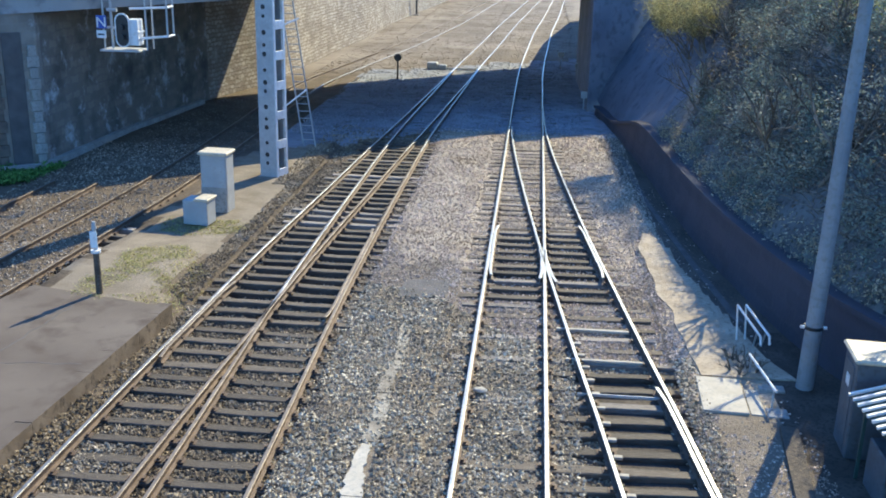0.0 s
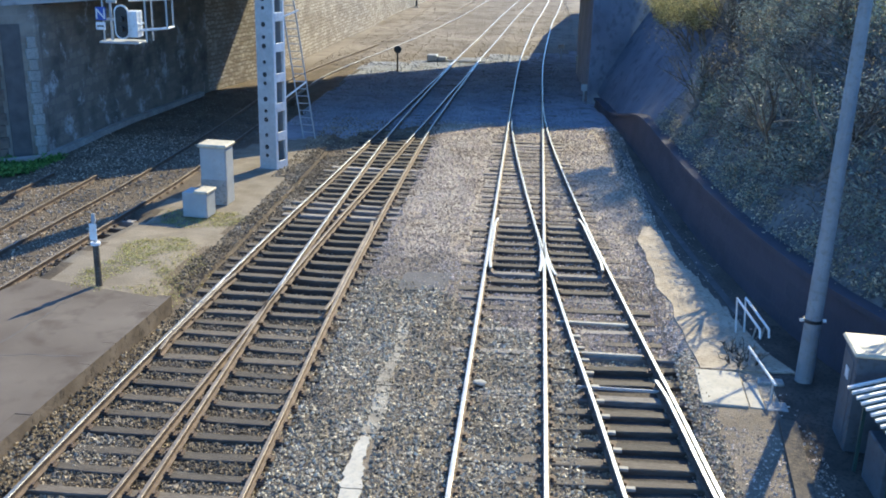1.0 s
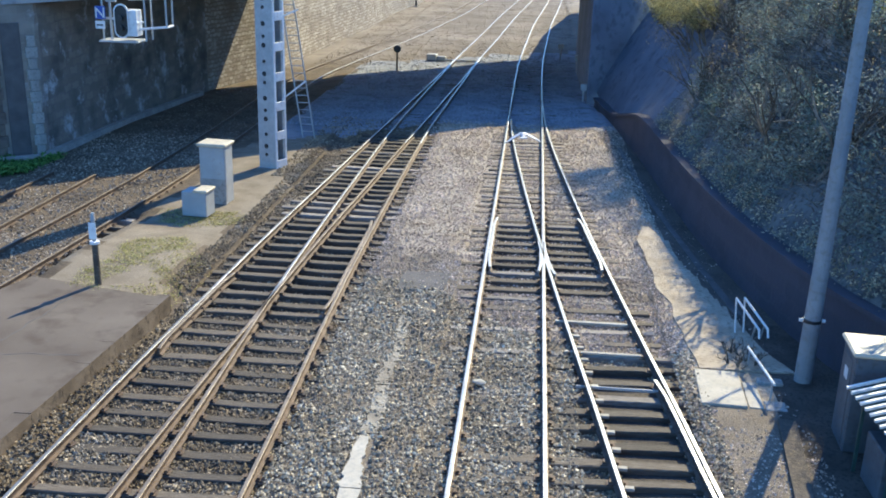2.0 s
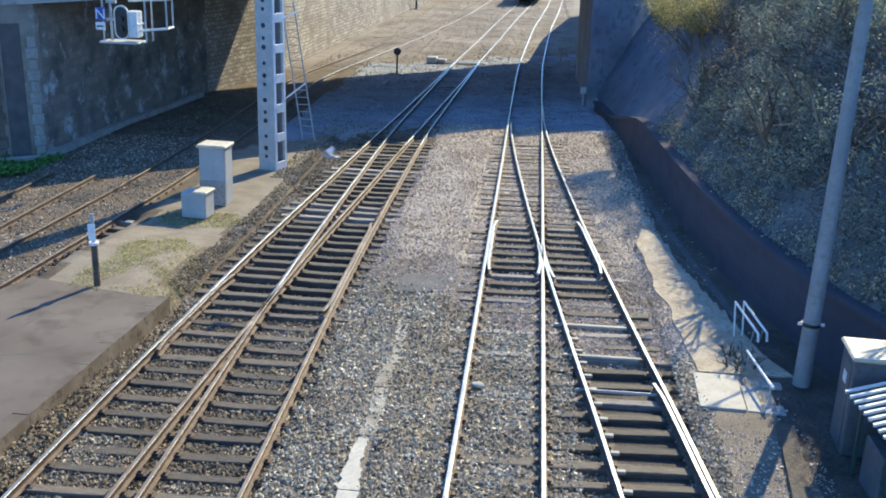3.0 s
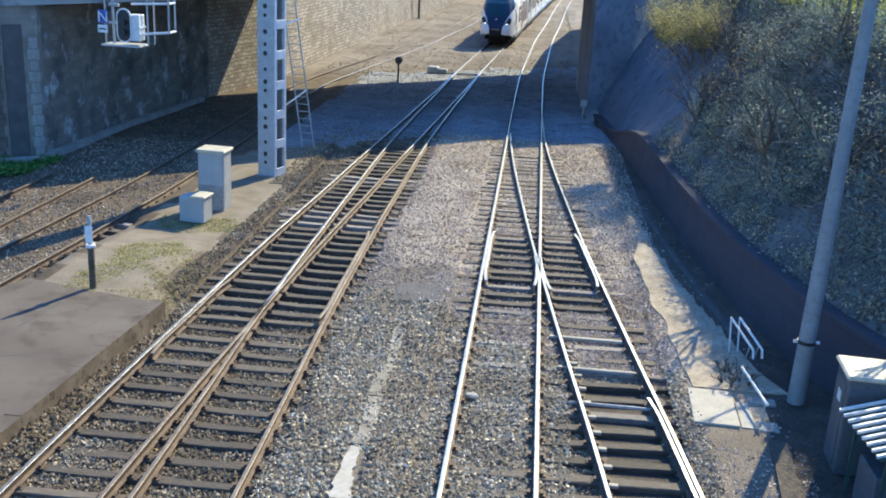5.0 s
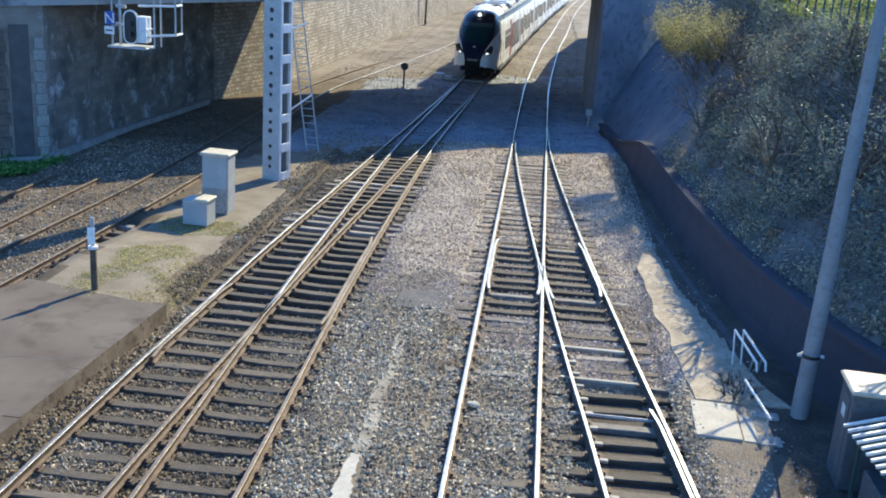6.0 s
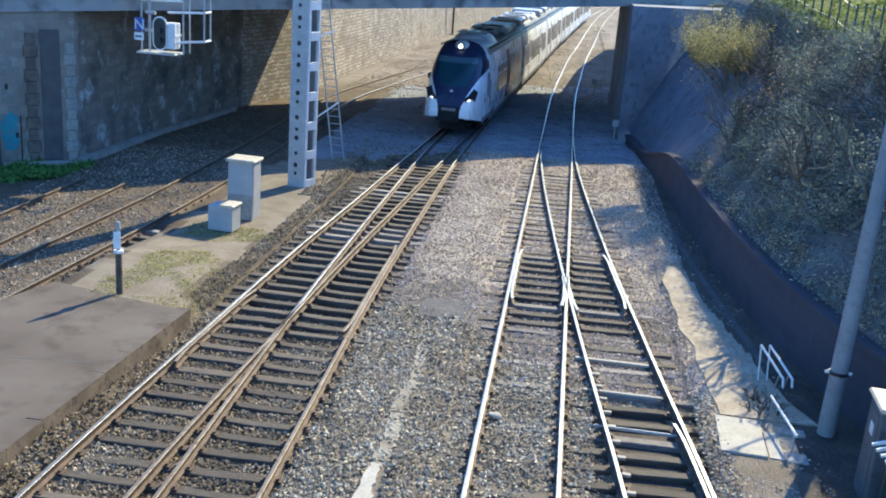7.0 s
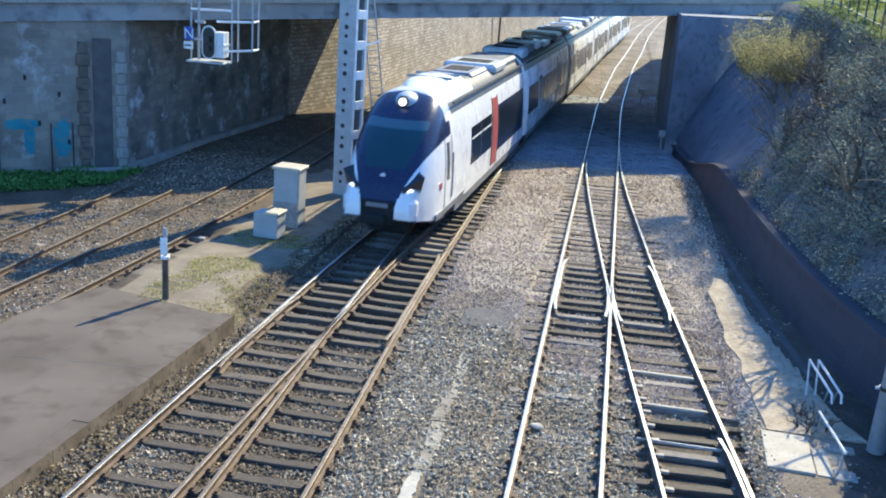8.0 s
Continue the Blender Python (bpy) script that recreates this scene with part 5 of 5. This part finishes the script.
    if nose:
        for sx in (-1, 1):
            m = pose(sx * 0.85, 0.46, 1.87, 16, 0, sx * 44)
            bm = bmesh.new()
            ring = [(-0.30, -0.2), (0.12, -0.22), (0.25, -0.1), (0.29, 0.40), (-0.12, 0.14), (-0.32, 0.02)]
            lo = [bm.verts.new(m @ Vector((sx * x, -0.13, z))) for x, z in ring]
            hi = [bm.verts.new(m @ Vector((sx * x, 0.25, z))) for x, z in ring]
            for k in range(len(ring)):
                bm.faces.new((lo[k], lo[(k + 1) % len(ring)], hi[(k + 1) % len(ring)], hi[k]))
            bm.faces.new(lo)
            bmesh.ops.recalc_face_normals(bm, faces=bm.faces)
            cl = part("headlamp_housing", bm, M_BLACK, car, "black headlamp housing")
            bm = bmesh.new()
            tube(bm, m @ Vector((-sx * 0.1, -0.17, -0.06)), m @ Vector((-sx * 0.1, -0.1, -0.06)), 0.105, n=18)
            part("headlamp", bm, T_LAMP, cl, "glowing white headlamp")
            bm = bmesh.new()
            tube(bm, m @ Vector((sx * 0.13, -0.16, -0.06)), m @ Vector((sx * 0.13, -0.1, -0.06)), 0.085, n=16)
            part("tail_lamp", bm, T_GREY, cl, "unlit lamp lens")
            # white cheeks that frame the coupler
            bm = bmesh.new()
            box(bm, sx * 0.83 - 0.27, sx * 0.83 + 0.27, 0.07, 0.9, 0.95, 1.66, 0.17, m=Matrix.Translation((0, 0.02, 0)))
            part("cheek", bm, T_WHITE, car, "white lower cheek of the nose")
        pod = bmesh.new()
        bmesh.ops.create_uvsphere(pod, u_segments=20, v_segments=12, radius=1.0, matrix=Matrix.LocRotScale((0, 2.62, 4.02), None, (0.36, 0.5, 0.3)))
        for f in pod.faces:
            f.smooth = True
        pod = part("lamp_pod", pod, T_ROOF, car, "silver lamp pod on the brow")
        part("lamp_rim", tubes([((0, 2.10, 4.06), (0, 2.3, 4.06), 0.17)], 18), T_DARK, pod)
        part("top_lamp", tubes([((0, 2.07, 4.06), (0, 2.2, 4.06), 0.12)], 16), T_LAMP, pod, "glowing white top lamp")
        bm = bmesh.new()
        rings = []
        for k in range(19):
            t = k / 18
            y, hw, hz = 2.75 + 5.05 * t, 1.02 * math.sin(math.pi * min(1, 0.12 + t * 1.3) / 2) * (1 if t < 0.85 else 1 - (t - 0.85) * 2), 3.9 + 0.62 * math.sin(math.pi * min(1, 0.2 + t * 1.6) / 2) * (1 if t < 0.8 else 1 - (t - 0.8) * 1.6)
            rings.append([bm.verts.new((hw * math.copysign(abs(math.cos(a)) ** 0.7, math.cos(a)), y, 3.8 + (hz - 3.8) * max(0.0, math.sin(a)) ** 0.8)) for a in [math.pi * j / 20 for j in range(21)]])
        for a, b in zip(rings, rings[1:]):
            for j in range(20):
                bm.faces.new((a[j], a[j + 1], b[j + 1], b[j])).smooth = True
        bm.faces.new(rings[0])
        bm.faces.new(rings[-1][::-1])
        part("roof_fairing", bm, T_WHITE, car, "white roof fairing")
        for y in (5.2, 6.3):
            part("fairing_seam", boxes((-0.75, 0.75, y, y + 0.05, 4.45, 4.528)), T_GREY, car)
        part("coupler_recess", boxes((-0.5, 0.5, -0.05, 0.3, 0.8, 1.52), bevel=0.05), T_DARK, car, "black coupler recess")
        part("coupler", boxes((-0.3, 0.3, -0.3, 0.2, 0.85, 1.15), bevel=0.06), T_DARK, car)
        part("coupler_plate", boxes((-0.32, 0.32, -0.07, -0.04, 1.34, 1.46)), T_GREY, car, "plate with unreadable marks")
        part("snowplough", boxes((-0.62, 0.62, 1.3, 1.9, 0.25, 0.85), bevel=0.05), T_DARK, car)
        part("badge", tubes([((0, 0.38, 2.14), (0, 0.66, 2.16), 0.085)], 14), M_WHITE, car, "small round white badge")
    return car


CARS = [build_car("leading_train_car", "white", True, "white and navy train car with raked nose and lit headlamps")]
for kind_, text in (("white", "white train car with tinted windows and roof equipment"), ("white", "white train car with tinted windows and roof equipment"), ("white", "white train car with tinted windows and roof equipment"), ("white", "white train car with tinted windows and roof equipment"), ("white", "white train car with tinted windows and roof equipment")):
    CARS.append(build_car("train_car", kind_, False, text))


# ---- pigeon ----
def build_bird():
    bird = empty("pigeon", label="grey pigeon in flight with spread wings", category="bird")
    bm = bmesh.new()
    prof = [(-0.17, 0.012), (-0.13, 0.04), (-0.05, 0.056), (0.03, 0.056), (0.09, 0.04), (0.12, 0.028), (0.15, 0.03), (0.175, 0.02), (0.185, 0.005)]
    rings = [[bm.verts.new((r * math.cos(k * math.tau / 12), y, r * 0.9 * math.sin(k * math.tau / 12))) for k in range(12)] for y, r in prof]
    for a, b in zip(rings, rings[1:]):
        for k in range(12):
            bm.faces.new((a[k], a[(k + 1) % 12], b[(k + 1) % 12], b[k])).smooth = True
    bm.faces.new(rings[0])
    bm.faces.new(rings[-1][::-1])
    part("body", bm, M_FEATHER, bird)
    bm = bmesh.new()
    prism(bm, [(-0.025, -0.12), (0.025, -0.12), (0.075, -0.27), (-0.075, -0.27)][::-1], -0.006, 0.006)
    part("tail", bm, M_FEATHER, bird)
    bm = bmesh.new()
    tube(bm, (0, 0.18, 0), (0, 0.21, -0.006), 0.01, 0.002, 6)
    part("beak", bm, M_BLACK, bird)
    wings = []
    for s in (-1, 1):
        bm = bmesh.new()
        ring = [(0, 0.08), (0.1, 0.11), (0.2, 0.07), (0.33, -0.03), (0.30, -0.07), (0.2, -0.08), (0.1, -0.09), (0, -0.07)]
        ring = [(s * x, y) for x, y in ring]
        prism(bm, ring if s < 0 else ring[::-1], -0.006, 0.006)
        w = part("wing", bm, M_FEATHER, bird)
        w.matrix_basis = pose(s * 0.03, 0.02, 0.03)
        wings.append((s, w))
    return bird, wings


BIRD, WINGS = build_bird()


# ---- fence on the bank's crest ----
def build_fence():
    f = empty("fence", label="dark metal railing along the crest of the bank", category="fence")
    prev = None
    for k in range(38):
        y = 12 + k * 0.95
        p = bank(1.1, y)
        part("post", boxes((p.x - 0.03, p.x + 0.03, p.y - 0.03, p.y + 0.03, p.z - 0.1, p.z + 1.25)), M_GREEN_DARK, f)
        if prev is not None:
            for h in (0.25, 1.1):
                part("fence_rail", tubes([(prev + Vector((0, 0, h)), p + Vector((0, 0, h)), 0.02)], 6), M_GREEN_DARK, f)
        prev = p


build_fence()

# ---- ground pieces ----
sleepers(TRACKS[0], (LINE_A, LINE_B), 4, 62, 0.12)
sleepers(TRACKS[0], (LINE_A,), 62.2, 112, 0.1)
sleepers(TRACKS[1], (LINE_C, LINE_D), 4, 49, 0.33)
sleepers(TRACKS[1], (LINE_C,), 49.3, 112, 0.3)
sleepers(TRACKS[2], (LINE_S,), 8, 50, 0.2)
sleepers(TRACKS[3], (TRACKS[4],), 8, 31, 0.2)

def open_bed(a, b):
    """Where loose ballast lies between the tracks: not on slabs, beside the platform or in the emptied cribs."""
    if abs(a + 2.5) < 0.17 and b < 14.7 or a < -7.5 and b < 21 or b < 18.4 and abs(a - along(LINE_D, b)) < 0.6:
        return False
    if 19.5 < b < 36 and along(LINE_A, b) - 0.75 < a < along(LINE_B, b) + 0.75:
        return (a * 37.7 + b * 91.3) % 1.0 < 0.5
    if 22.3 < b < 28.5 and -0.9 < a < along(LINE_D, b) + 0.7:
        return (a * 37.7 + b * 91.3) % 1.0 < 0.6
    return True


def dusty(a, b):
    return noise.noise((a * 0.25, b * 0.12, 5)) * 6 + b > 21


build_stones("track_ballast", 85000, -4.9, 3.6, 9.5, 34, 0.031, 0.035, "loose grey-brown ballast stones of the track bed", 1, lambda a, b: a > -4.3 + 0.5 * noise.noise((a, b, 2)) and open_bed(a, b) and not dusty(a, b))
build_stones("rusty_ballast", 62000, -8.2, -3.7, 9.5, 36, 0.031, 0.03, "rust-brown ballast stones between old sleepers", 31, lambda a, b: a < -4.0 + 0.5 * noise.noise((a, b, 2)) and open_bed(a, b), M_STONE_BROWN)
build_stones("dusty_ballast", 80000, -4.2, 3.9, 16, 43.5, 0.024, 0.025, "pale dusty ballast stones between the tracks", 21, lambda a, b: open_bed(a, b) and dusty(a, b), M_STONE_PALE)
build_stones("shoulder_ballast", 9000, -8.7, -4.2, 32, 43, 0.03, 0.03, "rust-brown ballast shoulder beside the track", 22, None, M_STONE_BROWN)
build_stones("edge_ballast", 9000, -9.0, -7.3, 9.5, 21, 0.032, 0.03, "rust-brown ballast stones along the platform's foot", 11, lambda a, b: EDGE_X(b) < a < along(LINE_A, b) - GAUGE - 0.12, M_STONE_BROWN)
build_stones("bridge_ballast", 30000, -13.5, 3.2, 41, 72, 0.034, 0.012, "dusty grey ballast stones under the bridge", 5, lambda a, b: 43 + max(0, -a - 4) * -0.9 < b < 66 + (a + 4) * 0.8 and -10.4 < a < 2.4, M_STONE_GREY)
build_stones("far_ballast", 24000, -13.5, 6, 60, 135, 0.032, 0.008, "brown ballast stones beyond the bridge", 23, lambda a, b: b > 66 + (a + 4) * 0.8 and a < 2.2 + max(0, b - 60) * 0.035, M_STONE_FAR)
build_stones("siding_ballast", 16000, -17, -11.7, 16, 38, 0.032, 0.022, "brown ballast stones of the siding", 2, None, M_STONE_SIDING)
build_stones("shaded_siding_ballast", 4000, -16.8, -11.1, 34, 50, 0.034, 0.012, "brown ballast stones of the siding under the bridge", 41, lambda a, b: a > along([(34, -16.8), (48, -16)], b), M_STONE_FAR)
build_stones("path_gravel", 12000, 2.9, 5.2, 10, 34, 0.02, 0.01, "fine gravel beside the low wall", 3, lambda a, b: a < 3.7 or b < 16 or (a * 53.1 + b * 17.7) % 1.0 < 0.12, M_STONE_PALE)


def build_grass():
    rng = random.Random(8)
    pts = []
    for k in range(1500):
        x, y = rng.uniform(-10.6, -7.8), rng.uniform(19.8, 27.5)
        if noise.noise((x * 0.8, y * 0.5, 1)) > -0.05:
            pts.append(Vector((x, y, ground_z(x, y) + 0.02)))
    leaves("dry_grass", pts, (0.09, 0.09, 0.008), 0.022, M_GRASS_DRY, 6, "short dry yellow grass at the platform end", "grass", 14, 0.35)
    pts = [Vector((rng.uniform(-22, -16.9), 0, 0)) for k in range(1300)]
    for p in pts:
        p.y = NEAR(p.x) - rng.uniform(0.1, 2.9)
        p.z = -0.12 + rng.random() * 0.3 * max(0.2, 0.6 + noise.noise((p.x, p.y, 2)))
    leaves("green_grass", pts, (0.12, 0.12, 0.03), 0.07, M_GRASS, 7, "lush green grass at the foot of the wall", "grass", 10)


build_grass()


def build_tufts():
    rng = random.Random(12)
    pts = []
    for k in range(1500):
        y = rng.uniform(16.5, 36)
        if rng.random() > 0.45 + 0.9 * noise.noise((y * 0.9, 4, 4)):
            continue
        p = bank(rng.uniform(0.0, 0.09), y)
        pts.append(p + Vector((0, 0, rng.random() ** 2 * 0.3)))
    leaves("wall_top_litter", pts, (0.08, 0.08, 0.05), 0.036, M_STRAW, 13, "dry straw and pale leaf litter along the wall's top", "leaf litter", 9, 0.6)
    pts = [bank(rng.uniform(0.95, 2.6), rng.uniform(12, 48)) + Vector((0, 0, 0.06)) for k in range(3000)]
    leaves("crest_grass", pts, (0.12, 0.12, 0.05), 0.08, M_GRASS_CREST, 14, "sunlit yellow-green grass behind the fence", "grass", 12, 0.5)


build_tufts()


# ---- what moves ----
def train_y(t):
    return 26.65 + (8.0 - t) * 17.9


def motions():
    for n, car in enumerate(CARS):
        rows = []
        for k in range(17):
            t = k * 0.5
            y0 = train_y(t) + n * (CAR_LEN + 0.35)
            a, b = y0 + 3.0, y0 + CAR_LEN - 3.0
            xa, xb = along(LINE_A, a), along(LINE_A, b)
            slope = (xb - xa) / (b - a)
            rows.append((t, pose(xa - 3.0 * slope, y0, 0, 0, 0, -math.degrees(math.atan(slope)))))
        walk(car, rows)
    fly = [(0.0, -16, -14, 10.5, -40, 0), (0.6, -8.5, -1.5, 8.6, -42, -30), (0.9, -4.6, 3.6, 7.55, -40, -50), (1.1, -2.43, 5.84, 7.30, -35, -58), (1.2, -1.78, 6.56, 7.10, -28, -55), (1.3, -1.23, 7.30, 7.08, -22, -48), (1.4, -0.79, 7.85, 6.95, -16, -40), (1.5, -0.47, 8.35, 6.76, -10, -34), (1.6, -0.25, 9.34, 6.52, -6, -30), (1.7, -0.21, 10.50, 6.22, -4, -28), (2.1, -0.1, 19, 4.4, 10, 0), (2.5, -1.7, 23.2, 3.4, 50, 0), (2.8, -3.75, 24.0, 2.75, 75, 0), (3.0, -4.9, 23.4, 2.8, 85, 0), (3.1, -5.35, 22.8, 3.05, 85, 0), (3.3, -6.37, 21.57, 3.44, 70, 0), (3.4, -6.95, 21.95, 3.5, 62, 0), (3.5, -7.5, 22.31, 3.54, 60, 0), (3.6, -8.17, 22.95, 3.54, 55, 0), (3.7, -8.68, 23.51, 3.51, 50, 0), (3.8, -9.36, 24.23, 3.44, 48, 0), (3.9, -10.02, 24.94, 3.36, 45, 0), (4.0, -10.27, 25.20, 3.51, 48, 0), (4.3, -11.78, 25.73, 3.99, 56, 0), (4.5, -12.95, 25.91, 4.44, 60, 0), (4.8, -14.94, 25.65, 5.45, 70, 0), (5.5, -23, 26.5, 9.5, 80, 0), (8.0, -60, 30, 14, 80, 0)]
    walk(BIRD, [(t, pose(x, y, z, 0, 0, rz) @ pose(0, 0, 0, 0, lean, 0)) for t, x, y, z, rz, lean in fly])
    for s, w in WINGS:
        rows = []
        for k in range(81):
            t = k * 0.1
            rows.append((t, pose(s * 0.03, 0.02, 0.03, 0, -s * (38 * math.sin(t * 2 * math.pi * 3.3 + 1.2) + 8), 0)))
        walk(w, rows)


motions()
